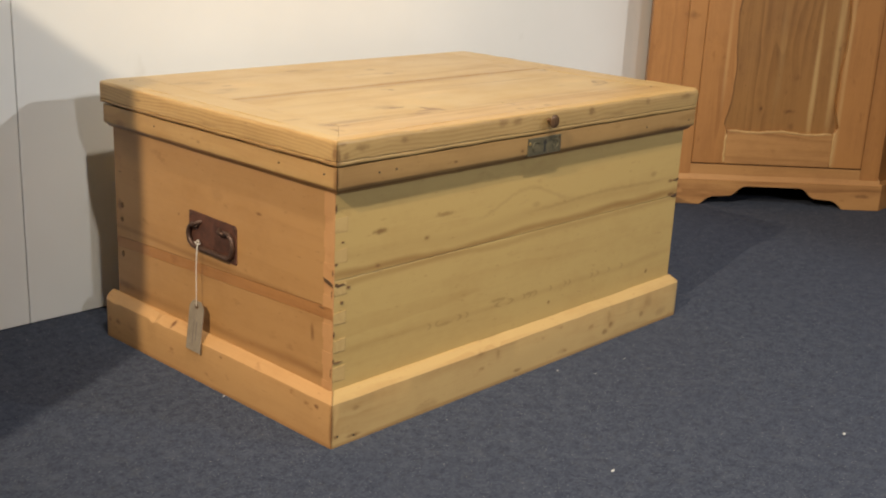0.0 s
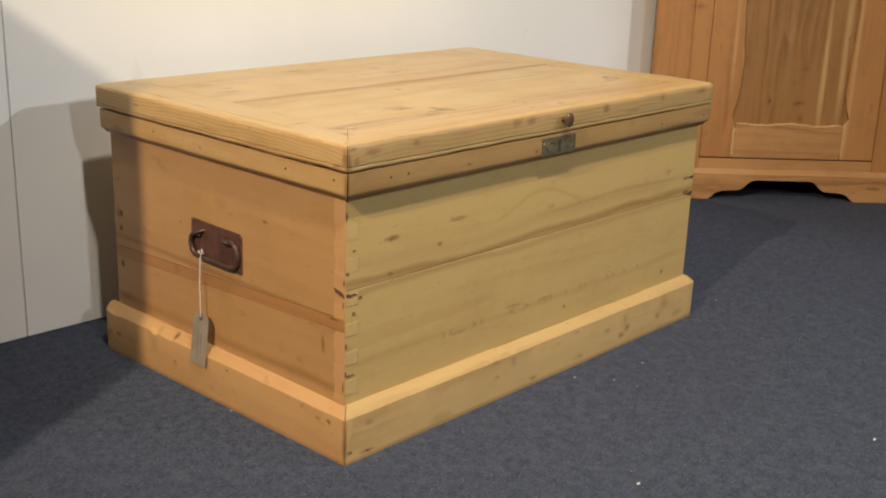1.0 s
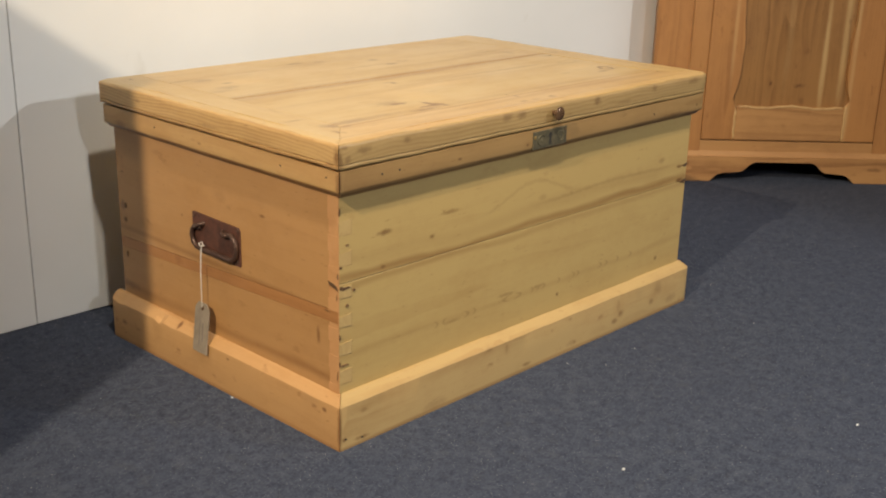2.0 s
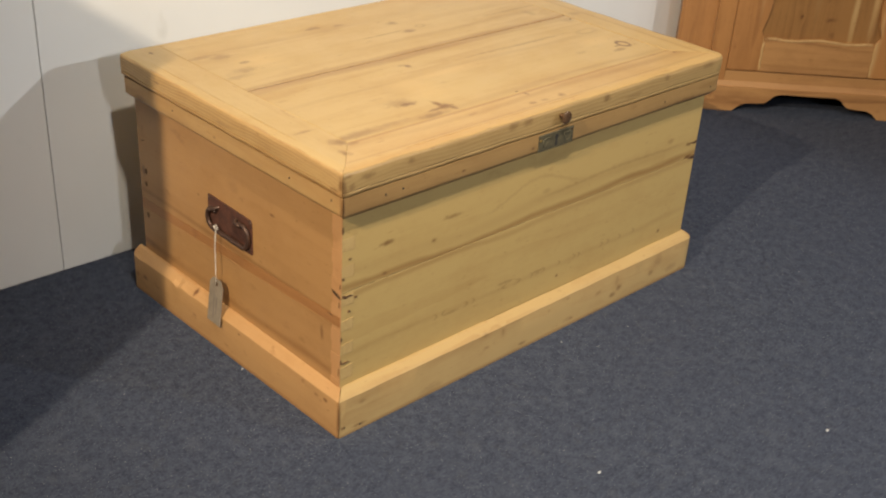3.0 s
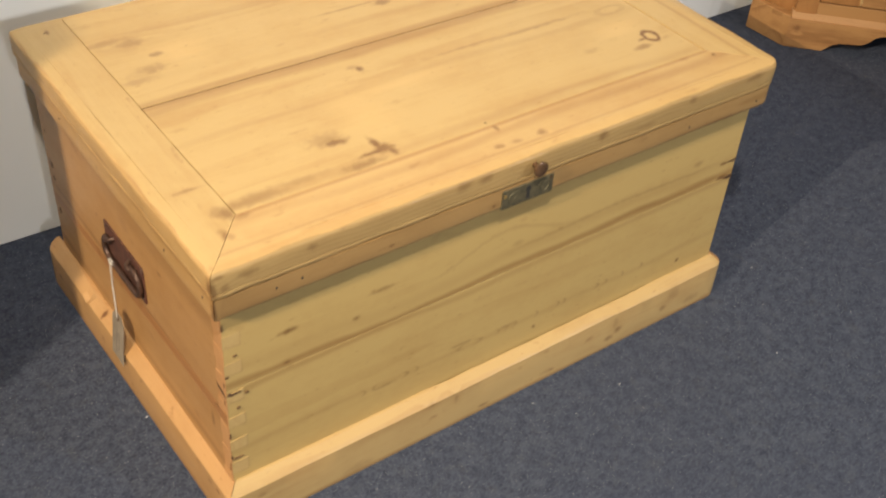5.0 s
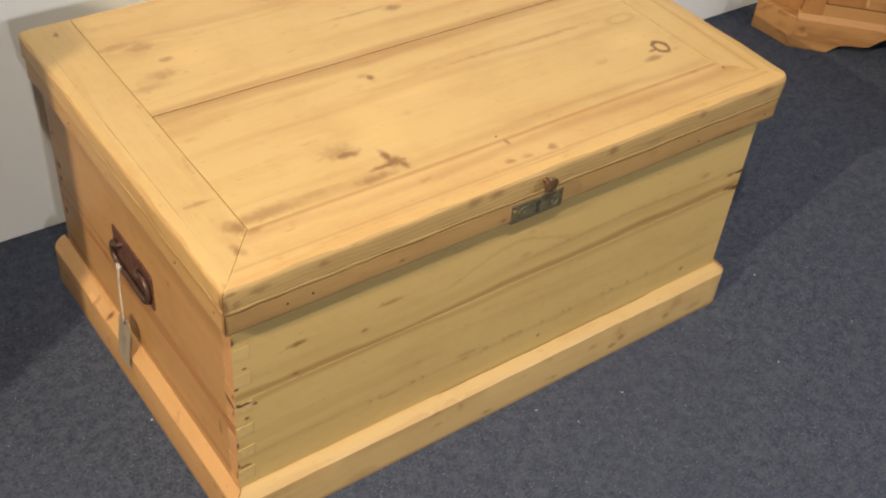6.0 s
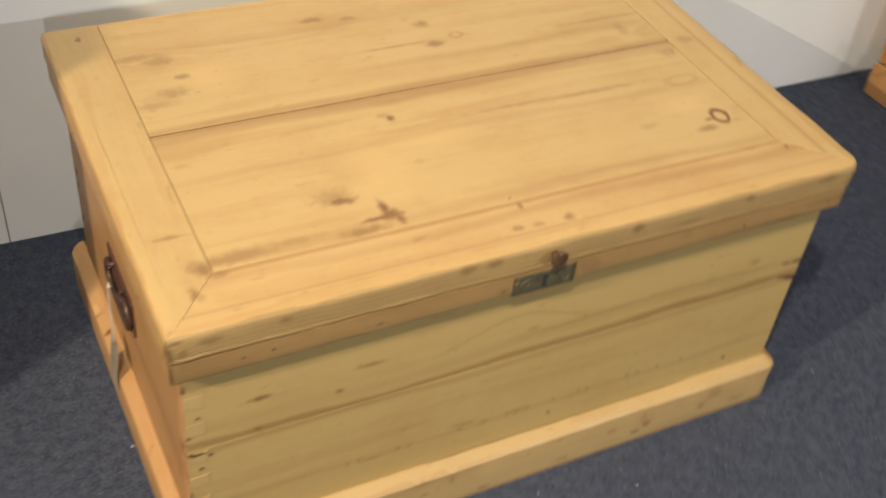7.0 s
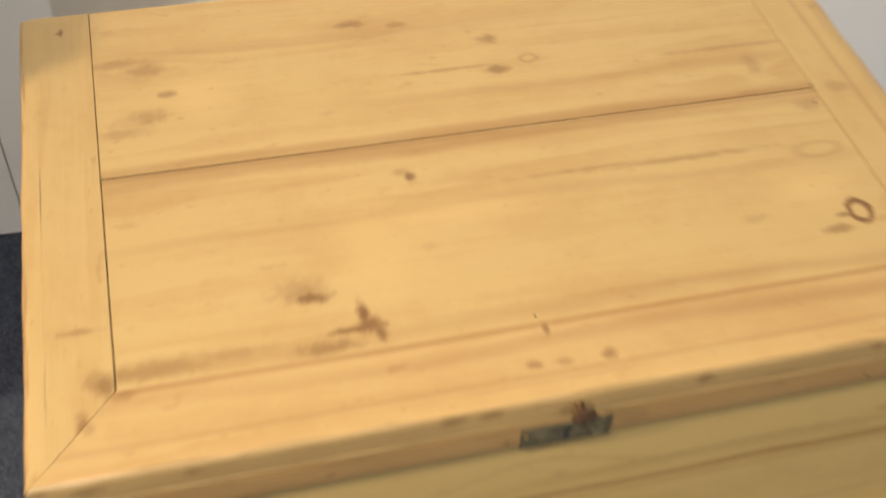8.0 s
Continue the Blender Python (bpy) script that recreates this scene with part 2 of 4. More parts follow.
M_LID_BACK_BOARD = wood("lid_board_back", PINE, PINE_DARK, "x", 5, [
    ((0.106, 0.512, TOP), (0.030, 0.016, 0.05), 0.10, "ring"), ((0.130, 0.506, TOP), (0.028, 0.012, 0.05), 0.36), ((0.100, 0.520, TOP), (0.036, 0.010, 0.05), 0.28), ((0.115, 0.498, TOP), (0.022, 0.016, 0.05), 0.12),
    ((0.109, 0.416, TOP), (0.024, 0.016, 0.05), 0.10, "ring"), ((0.126, 0.427, TOP), (0.024, 0.014, 0.05), 0.36), ((0.100, 0.407, TOP), (0.034, 0.010, 0.05), 0.28), ((0.112, 0.418, TOP), (0.024, 0.014, 0.05), 0.14),
    ((0.1475, 0.4615, TOP), (0.013, 0.007, 0.05), 0.5), ((0.362, 0.548, TOP), (0.020, 0.008, 0.05), 0.5),
    ((0.414, 0.538, TOP), (0.014, 0.007, 0.05), 0.35), ((0.513, 0.494, TOP), (0.016, 0.010, 0.05), 0.5),
    ((0.5085, 0.439, TOP), (0.018, 0.009, 0.05), 0.55), ((0.45, 0.448, TOP), (0.07, 0.003, 0.05), 0.35), ((0.55, 0.452, TOP), (0.012, 0.008, 0.05), 0.25, "ring"),
    ((0.80, 0.395, TOP), (0.012, 0.02, 0.05), 0.25), ((0.78, 0.43, TOP), (0.10, 0.004, 0.05), 0.25), ((0.18, 0.455, TOP), (0.05, 0.03, 0.05), 0.5, "pale")],
    [("Y", 0.347, 0.006, 0.2), ("Y", 0.352, 0.011, 0.3), ("Y", 0.405, 0.012, 0.12), ("Y", 0.525, 0.016, 0.15)], rings=10, contrast=0.44, halo=0.22, rough=0.36, marks=0.2)
M_LID_FRAME = wood("lid_frame_board", (0.552, 0.36, 0.148), (0.40, 0.199, 0.062), "x", 9, [
    ((0.430, 0.037, TOP), (0.010, 0.005, 0.05), 0.5), ((0.456, 0.036, TOP), (0.010, 0.005, 0.05), 0.35),
    ((0.4995, 0.035, TOP), (0.009, 0.008, 0.05), 0.55), ((0.452, 0.073, TOP), (0.004, 0.007, 0.05), 0.6), ((0.506, 0.030, TOP), (0.012, 0.006, 0.05), 0.4, "pale"),
    ((0.082, 0.077, TOP), (0.014, 0.006, 0.05), 0.35), ((0.052, 0.050, TOP), (0.006, 0.010, 0.05), 0.3), ((0.856, 0.066, TOP), (0.004, 0.004, 0.05), 0.7)],
    [("Y", 0.080, 0.006, 0.45), ("Y", 0.062, 0.014, 0.38), ("Y", 0.026, 0.004, 0.25)], rings=8, contrast=0.5, rough=0.36)
M_LID_END = wood("lid_end_board", PINE, PINE_DARK, "y", 12, [
    ((0.066, 0.090, TOP), (0.012, 0.015, 0.05), 0.6), ((0.047, 0.052, TOP), (0.006, 0.015, 0.05), 0.58), ((0.060, 0.096, TOP), (0.012, 0.014, 0.05), 0.35), ((0.046, 0.153, TOP), (0.022, 0.004, 0.05), 0.4),
    ((0.040, 0.589, TOP), (0.003, 0.007, 0.05), 0.7), ((0.880, 0.34, TOP), (0.02, 0.012, 0.05), 0.25)], [("X", 0.9, 0.006, 0.3)], rings=10, contrast=0.4, rough=0.36)
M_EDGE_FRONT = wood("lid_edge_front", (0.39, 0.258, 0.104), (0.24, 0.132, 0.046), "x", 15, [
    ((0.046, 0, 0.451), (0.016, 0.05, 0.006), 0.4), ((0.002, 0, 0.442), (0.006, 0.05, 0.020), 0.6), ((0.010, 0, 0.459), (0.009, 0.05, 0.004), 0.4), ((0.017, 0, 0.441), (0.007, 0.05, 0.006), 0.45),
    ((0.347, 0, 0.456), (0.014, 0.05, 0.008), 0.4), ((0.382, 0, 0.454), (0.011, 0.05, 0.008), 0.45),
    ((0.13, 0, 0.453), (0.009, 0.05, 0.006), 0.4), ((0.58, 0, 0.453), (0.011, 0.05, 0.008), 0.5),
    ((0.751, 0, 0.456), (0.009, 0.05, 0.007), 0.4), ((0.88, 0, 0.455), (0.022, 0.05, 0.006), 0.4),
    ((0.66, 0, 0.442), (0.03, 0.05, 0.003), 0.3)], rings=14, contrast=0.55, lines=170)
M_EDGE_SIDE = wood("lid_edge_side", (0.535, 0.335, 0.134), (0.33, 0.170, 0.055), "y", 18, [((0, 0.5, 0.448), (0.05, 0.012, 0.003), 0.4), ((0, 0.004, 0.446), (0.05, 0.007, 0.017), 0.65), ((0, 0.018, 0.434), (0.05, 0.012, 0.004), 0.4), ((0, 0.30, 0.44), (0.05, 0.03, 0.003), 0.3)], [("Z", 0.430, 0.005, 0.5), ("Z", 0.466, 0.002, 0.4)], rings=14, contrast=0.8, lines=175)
# rim Z streaks: dirt in the moulding and shade under it, painted brown
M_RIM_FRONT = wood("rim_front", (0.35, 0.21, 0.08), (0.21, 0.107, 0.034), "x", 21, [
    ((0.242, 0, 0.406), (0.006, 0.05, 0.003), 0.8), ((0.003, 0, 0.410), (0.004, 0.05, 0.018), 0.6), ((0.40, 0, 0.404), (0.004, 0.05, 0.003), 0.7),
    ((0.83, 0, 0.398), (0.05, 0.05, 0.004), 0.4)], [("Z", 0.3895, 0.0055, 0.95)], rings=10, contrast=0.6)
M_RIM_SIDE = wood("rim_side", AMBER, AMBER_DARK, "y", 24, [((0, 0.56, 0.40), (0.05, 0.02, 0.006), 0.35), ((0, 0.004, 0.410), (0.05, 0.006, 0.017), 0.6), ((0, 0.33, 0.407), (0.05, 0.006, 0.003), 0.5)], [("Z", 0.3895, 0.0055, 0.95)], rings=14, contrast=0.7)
M_FRONT_UPPER = wood("front_board_upper", FRONT, FRONT_DARK, "x", 27, [
    ((0.105, 0.0195, 0.315), (0.016, 0.05, 0.005), 0.7), ((0.204, 0.0195, 0.287), (0.006, 0.05, 0.004), 0.6),
    ((0.244, 0.0195, 0.319), (0.025, 0.05, 0.004), 0.45), ((0.103, 0.0195, 0.262), (0.006, 0.05, 0.004), 0.6),
    ((0.47, 0.0195, 0.30), (0.012, 0.05, 0.006), 0.2), ((0.825, 0.0195, 0.306), (0.010, 0.05, 0.006), 0.3),
    ((0.445, 0.0195, 0.292), (0.085, 0.006, 0.040), 0.15, "arc"), ((0.66, 0.0195, 0.289), (0.13, 0.005, 0.006), 0.22, "arc"), ((0.889, 0.0195, 0.284), (0.012, 0.05, 0.004), 0.7), ((0.893, 0.0195, 0.2555), (0.014, 0.05, 0.005), 0.85)],
    [("Z", 0.259, 0.011, 0.55), ("Z", 0.285, 0.02, 0.15)], rings=9, contrast=0.42, marks=0.14)
M_FRONT_LOWER = wood("front_board_lower", FRONT, FRONT_DARK, "x", 30, [
    ((0.525, 0.0195, 0.110), (0.005, 0.05, 0.004), 0.7), ((0.833, 0.0195, 0.1075), (0.005, 0.05, 0.005), 0.8),
    ((0.387, 0.0195, 0.145), (0.024, 0.05, 0.004), 0.35), ((0.47, 0.0195, 0.139), (0.02, 0.05, 0.003), 0.3),
    ((0.255, 0.0195, 0.133), (0.02, 0.05, 0.003), 0.3), *[((x, 0.0195, 0.1365), (w, 0.05, 0.0058), 0.3, "vee") for x, w in
     ((0.222, 0.007), (0.235, -0.007), (0.292, 0.009), (0.31, 0.007), (0.38, -0.014), (0.422, 0.014), (0.456, 0.006), (0.472, 0.007), (0.488, 0.008), (0.53, 0.006), (0.572, 0.007), (0.585, 0.007), (0.652, 0.008), (0.67, 0.008), (0.705, 0.006), (0.747, 0.007))]],
    [("Z", 0.246, 0.009, 0.42), ("Z", 0.137, 0.010, 0.2)], rings=9, contrast=0.36, marks=0.14)
M_END_UPPER = wood("end_board_upper", RED, RED_DARK, "y", 33, [
    ((0.015, 0.195, 0.317), (0.05, 0.009, 0.003), 0.6), ((0.015, 0.302, 0.325), (0.05, 0.02, 0.012), 0.15),
    ((0.015, 0.593, 0.248), (0.05, 0.008, 0.010), 0.6), ((0.015, 0.588, 0.222), (0.05, 0.007, 0.006), 0.6),
    ((0.015, 0.41, 0.27), (0.05, 0.004, 0.003), 0.5)],
    [("Z", 0.208, 0.008, 0.4)], rings=6, contrast=0.36)
M_END_STRIP = wood("end_board_strip", (0.40, 0.185, 0.064), (0.25, 0.10, 0.03), "y", 35, rings=12, contrast=0.7)
M_END_LOWER = wood("end_board_lower", RED, RED_DARK, "y", 36, [
    ((0.015, 0.066, 0.162), (0.05, 0.005, 0.016), 0.5), ((0.015, 0.58, 0.10), (0.05, 0.03, 0.008), 0.4)],
    [("Z", 0.10, 0.012, 0.4)], rings=6, contrast=0.36)
M_PLINTH_FRONT = wood("plinth_front", (0.50, 0.337, 0.142), (0.35, 0.19, 0.066), "x", 39, [
    ((0.044, 0, 0.01), (0.016, 0.05, 0.004), 0.55), ((0.001, 0, 0.035), (0.004, 0.05, 0.04), 0.6), ((0.008, 0, 0.017), (0.005, 0.05, 0.004), 0.7),
    ((0.698, 0, 0.032), (0.010, 0.05, 0.007), 0.55), ((0.680, 0, 0.022), (0.010, 0.05, 0.006), 0.5),
    ((0.425, 0, 0.012), (0.012, 0.05, 0.004), 0.5), ((0.325, 0, 0.068), (0.008, 0.05, 0.005), 0.3),
    ((0.048, 0, 0.054), (0.008, 0.05, 0.004), 0.3), ((0.80, 0, 0.03), (0.009, 0.05, 0.007), 0.4), ((0.82, 0, 0.052), (0.016, 0.05, 0.014), 0.22), ((0.69, 0, 0.05), (0.006, 0.05, 0.016), 0.2), ((0.87, 0, 0.02), (0.02, 0.05, 0.01), 0.25), ((0.37, 0, 0.058), (0.004, 0.05, 0.012), 0.25), ((0.20, 0, 0.012), (0.03, 0.05, 0.008), 0.2), ((0.55, 0, 0.015), (0.02, 0.05, 0.006), 0.2)],
    # dirt and contact shadow along the foot, painted into the wood
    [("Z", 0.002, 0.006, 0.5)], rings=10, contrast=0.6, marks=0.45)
M_PLINTH_SIDE = wood("plinth_side", (0.51, 0.286, 0.114), (0.345, 0.162, 0.052), "y", 42, [
    ((0, 0.575, 0.036), (0.05, 0.009, 0.006), 0.6), ((0, 0.414, 0.076), (0.05, 0.006, 0.006), 0.8),
    ((0, 0.270, 0.062), (0.05, 0.004, 0.003), 0.7), ((0, 0.034, 0.058), (0.05, 0.005, 0.004), 0.7), ((0, 0.002, 0.035), (0.05, 0.004, 0.04), 0.55)],
    # same line of painted shadow and dirt by the carpet
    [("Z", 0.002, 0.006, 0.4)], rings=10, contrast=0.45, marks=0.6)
M_END_GRAIN = wood("pine_end_grain", (0.515, 0.353, 0.145), (0.40, 0.24, 0.086), "y", 45, rings=18, contrast=0.6)
M_END_GRAIN_RED = wood("pine_end_grain_red", (0.545, 0.288, 0.12), (0.42, 0.195, 0.067), "x", 48, rings=18, contrast=0.5)
# pale spots by the stile edges: rubbed wood and painted highlight
M_CUPBOARD = wood("cupboard_pine", (0.395, 0.186, 0.061), (0.208, 0.082, 0.0235), "z", 51, [((0.02, 0.1, 0.53), (0.02, 0.2, 0.012), 0.4), ((0.125, 0, 0.45), (0.006, 0.05, 0.2), 0.4, "pale"), ((0.148, 0, 0.170), (0.006, 0.05, 0.06), 0.9, "pale"), ((0.455, 0, 0.185), (0.009, 0.05, 0.09), 0.9, "pale"), ((0.461, 0, 0.5), (0.007, 0.05, 0.45), 0.6, "pale")], rings=12, contrast=0.62, pale=(0.56, 0.36, 0.16))
M_CUPBOARD_RAIL = wood("cupboard_pine_rail", (0.42, 0.216, 0.076), (0.22, 0.094, 0.029), "x", 54, [((0.02, 0.02, 0.05), (0.01, 0.05, 0.01), 0.5), ((0.56, 0.0, 0.04), (0.03, 0.05, 0.006), 0.5)], rings=17, contrast=0.9, rough=0.6)
M_CUPBOARD_PANEL = wood("cupboard_pine_panel", (0.30, 0.15, 0.049), (0.155, 0.069, 0.0195), "z", 57, [
    ((0.240, 0.0, 0.280), (0.006, 0.05, 0.009), 0.8), ((0.3215, 0.0, 0.274), (0.018, 0.05, 0.009), 0.6),
    ((0.333, 0.0, 0.230), (0.010, 0.05, 0.012), 0.35), ((0.383, 0.0, 0.40), (0.009, 0.05, 0.22), 0.7, "pale"),
    ((0.436, 0.0, 0.45), (0.012, 0.05, 0.24), 0.75, "pale"), ((0.28, 0.0, 0.42), (0.010, 0.05, 0.16), 0.35, "pale")], rings=15, contrast=0.85, pale=(0.58, 0.40, 0.18))
# pale colour for door edges: rubbed pine plus a painted highlight
M_WORN_LIT_EDGE = wood("cupboard_worn_lit_edge", (0.52, 0.33, 0.14), (0.36, 0.19, 0.07), "z", 60, rings=20, contrast=0.8)
M_IRON = plain("rusty_iron", (0.13, 0.05, 0.03), (0.06, 0.026, 0.018), 60, 0.6, 0.1, 0.5)
M_BAIL = plain("dark_iron", (0.07, 0.04, 0.03), (0.11, 0.06, 0.04), 90, 0.42, 0.45, 0.4)
M_BRASS = plain("tarnished_brass", (0.150, 0.124, 0.068), (0.065, 0.056, 0.034), 60, 0.55, 0.3, 0.3)
M_KNOB = plain("brown_brass", (0.20, 0.112, 0.058), (0.08, 0.042, 0.022), 60, 0.28, 0.45, 0.2)
M_SCREW = plain("rubbed_yellow_brass", (0.62, 0.42, 0.14), (0.40, 0.26, 0.09), 300, 0.35, 0.7, 0.2)
M_SCROLL = plain("rubbed_brass", (0.150, 0.127, 0.073), (0.085, 0.073, 0.042), 200, 0.62, 0.25, 0.3, spec=0.3)
M_TAG = plain("grey_manila_card", (0.30, 0.238, 0.172), (0.225, 0.178, 0.128), 40, 0.8)
M_INK = plain("faded_ink", (0.16, 0.13, 0.105), (0.2, 0.165, 0.13), 60, 0.8)
M_STRING = plain("cotton_string", (0.75, 0.70, 0.62), (0.6, 0.55, 0.47), 200, 0.9)
M_LINT = plain("white_lint", (0.8, 0.8, 0.78), (0.6, 0.6, 0.58), 100, 0.9)
M_CEILING = plain("ceiling_tile", (0.62, 0.61, 0.58), (0.54, 0.53, 0.50), 6, 0.9)
M_HALL = plain("hall_paint", (0.38, 0.36, 0.33), (0.30, 0.285, 0.26), 4, 0.85)


# ---- building helpers ----
def part(name, bm, material, parent, label=""):
    """Links a bmesh as one mesh object under a thing or under a part."""
    mesh = bpy.data.meshes.new(name)
    bmesh.ops.recalc_face_normals(bm, faces=bm.faces)
    bm.to_mesh(mesh)
    bm.free()
    mesh.materials.append(material)
    ob = new(name, mesh)
    ob.parent = parent
    return tagged(ob, label)


def smooth(ob, angle=40):
    ob.data.polygons.foreach_set("use_smooth", [True] * len(ob.data.polygons))
    ob.data.set_sharp_from_angle(angle=radians(angle))
    return ob


def thing(name, label, category, m=None, group="", kind=""):
    ob = new(name)
    if m is not None:
        ob.matrix_world = m
    ob.empty_display_size = 0.1
    return tagged(ob, label, category, group, kind)


def prism(points, lo, hi, axis="z", soft=0.0, steps=2):
    """A plate: an outline in the plane across axis, from lo to hi, with its edges eased."""
    bm = bmesh.new()

    def spot3(a, b, c):
        return {"z": (a, b, c), "y": (a, c, b), "x": (c, a, b)}[axis]

    low = [bm.verts.new(spot3(a, b, lo)) for a, b in points]
    high = [bm.verts.new(spot3(a, b, hi)) for a, b in points]
    bm.faces.new(low[::-1])
    bm.faces.new(high)
    for i in range(len(points)):
        j = (i + 1) % len(points)
        bm.faces.new((low[i], low[j], high[j], high[i]))
    if soft:
        bmesh.ops.bevel(bm, geom=list(bm.edges), offset=soft, segments=steps, affect="EDGES", profile=0.5, clamp_overlap=True)
    return bm


def box(x0, x1, y0, y1, z0, z1, soft=0.0, steps=2):
    return prism([(x0, y0), (x1, y0), (x1, y1), (x0, y1)], z0, z1, "z", soft, steps)


def rod(points, radius, sides=10, closed=False):
    """A round bar along a line of points."""
    bm = bmesh.new()
    points = [Vector(p) for p in points]
    rings, side = [], None
    for i, p in enumerate(points):
        ahead = (points[min(i + 1, len(points) - 1)] - points[max(i - 1, 0)]).normalized()
        side = ahead.orthogonal().normalized() if side is None else (side - ahead * side.dot(ahead)).normalized()
        other = ahead.cross(side)
        r = radius[i] if isinstance(radius, (list, tuple)) else radius
        rings.append([bm.verts.new(p + r * (math.cos(2 * math.pi * k / sides) * side + math.sin(2 * math.pi * k / sides) * other)) for k in range(sides)])
    for a, b in zip(rings, rings[1:]):
        for k in range(sides):
            bm.faces.new((a[k], a[(k + 1) % sides], b[(k + 1) % sides], b[k]))
    bm.faces.new(rings[0][::-1])
    bm.faces.new(rings[-1])
    return bm


def lathe(profile, centre, axis="-y", sides=20):
    """Turned work: (radius, distance along the axis) from the foot outwards."""
    bm = bmesh.new()
    c, rings = Vector(centre), []
    ax = {"-y": Vector((0, -1, 0)), "-x": Vector((-1, 0, 0)), "z": Vector((0, 0, 1))}[axis]
    u = ax.orthogonal().normalized()
    v = ax.cross(u)
    for r, d in profile:
        rings.append([bm.verts.new(c + ax * d + r * (math.cos(2 * math.pi * k / sides) * u + math.sin(2 * math.pi * k / sides) * v)) for k in range(sides)])
    for a, b in zip(rings, rings[1:]):
        for k in range(sides):
            bm.faces.new((a[k], a[(k + 1) % sides], b[(k + 1) % sides], b[k]))
    bm.faces.new(rings[0][::-1])
    bm.faces.new(rings[-1])
    return bm


# ---- the room ----
def wall_at(x):
    """The board wall's face, which runs a little askew to the pine box."""
    return 0.7475 - 0.0135 * x


WALL = wall_at(2.8)
floor = tagged(part("floor", box(-5.2, 2.8, -7.2, 1.0, -0.05, 0.0), M_CARPET, None), "blue-grey flecked felt carpet", "floor", kind="structure")
wall_north = tagged(part("wall_north", prism([(-5.2, wall_at(-5.2) + 0.012), (2.8, wall_at(2.8) + 0.012), (2.8, 0.95), (-5.2, 0.95)], 0, 2.7), M_DARK, None), "cream painted partition of tall boards", "wall", kind="structure")
for x0, x1 in ((-5.2, -2.532), (-2.53, -1.315), (-1.313, -0.0930), (-0.0914, 2.8)):
    part("panel", prism([(x0, wall_at(x0)), (x1, wall_at(x1)), (x1, wall_at(x1) + 0.013), (x0, wall_at(x0) + 0.013)], 0.001, 2.7, "z", 0.0012, 1), M_PAINT, wall_north)
for name, ext in (("wall_east", (2.66, 2.8, -7.2, WALL)), ("wall_west", (-5.2, -5.1, -7.2, WALL)), ("wall_south", (-5.1, 2.66, -7.2, -7.1))):
    tagged(part(name, box(*ext, 0.0, 2.7), M_PAINT if name == "wall_east" else M_HALL, None), "plain painted wall", "wall", kind="structure")
# unseen wall, added to shade the box's end and the wall behind
tagged(part("wall_partition", box(-1.46, -1.40, -0.195, wall_at(-1.40) + 0.0005, 0.0, 1.545), M_PAINT, None), "unseen low cream wall added to cast shade from the left", "wall", kind="structure")
tagged(part("ceiling", box(-5.2, 2.8, -7.2, 1.0, 2.7, 2.8), M_CEILING, None), "plain off-white ceiling", "ceiling", kind="structure")

# ---- the pine box ----
chest = thing("blanket_box", "antique waxed pine blanket box with moulded lid and iron handle", "chest")
X0, X1, Y0, Y1 = 0.0, 0.937, 0.0, 0.621


def eased(v, radii, x0, x1, y0, y1):
    """Rounds the four upright corners of a moulding."""
    for (cx, cy, sx, sy), r in zip(((x0, y0, 1, 1), (x1, y0, -1, 1), (x0, y1, 1, -1), (x1, y1, -1, -1)), radii):
        if r <= 0:
            continue
        mx, my = cx + sx * r, cy + sy * r
        dx, dy = (mx - v.x) * sx, (my - v.y) * sy
        if dx > 0 and dy > 0:
            reach, length = max(dx, dy), math.hypot(dx, dy)
            v.x, v.y = mx - sx * dx * reach / length, my - sy * dy * reach / length
    return v


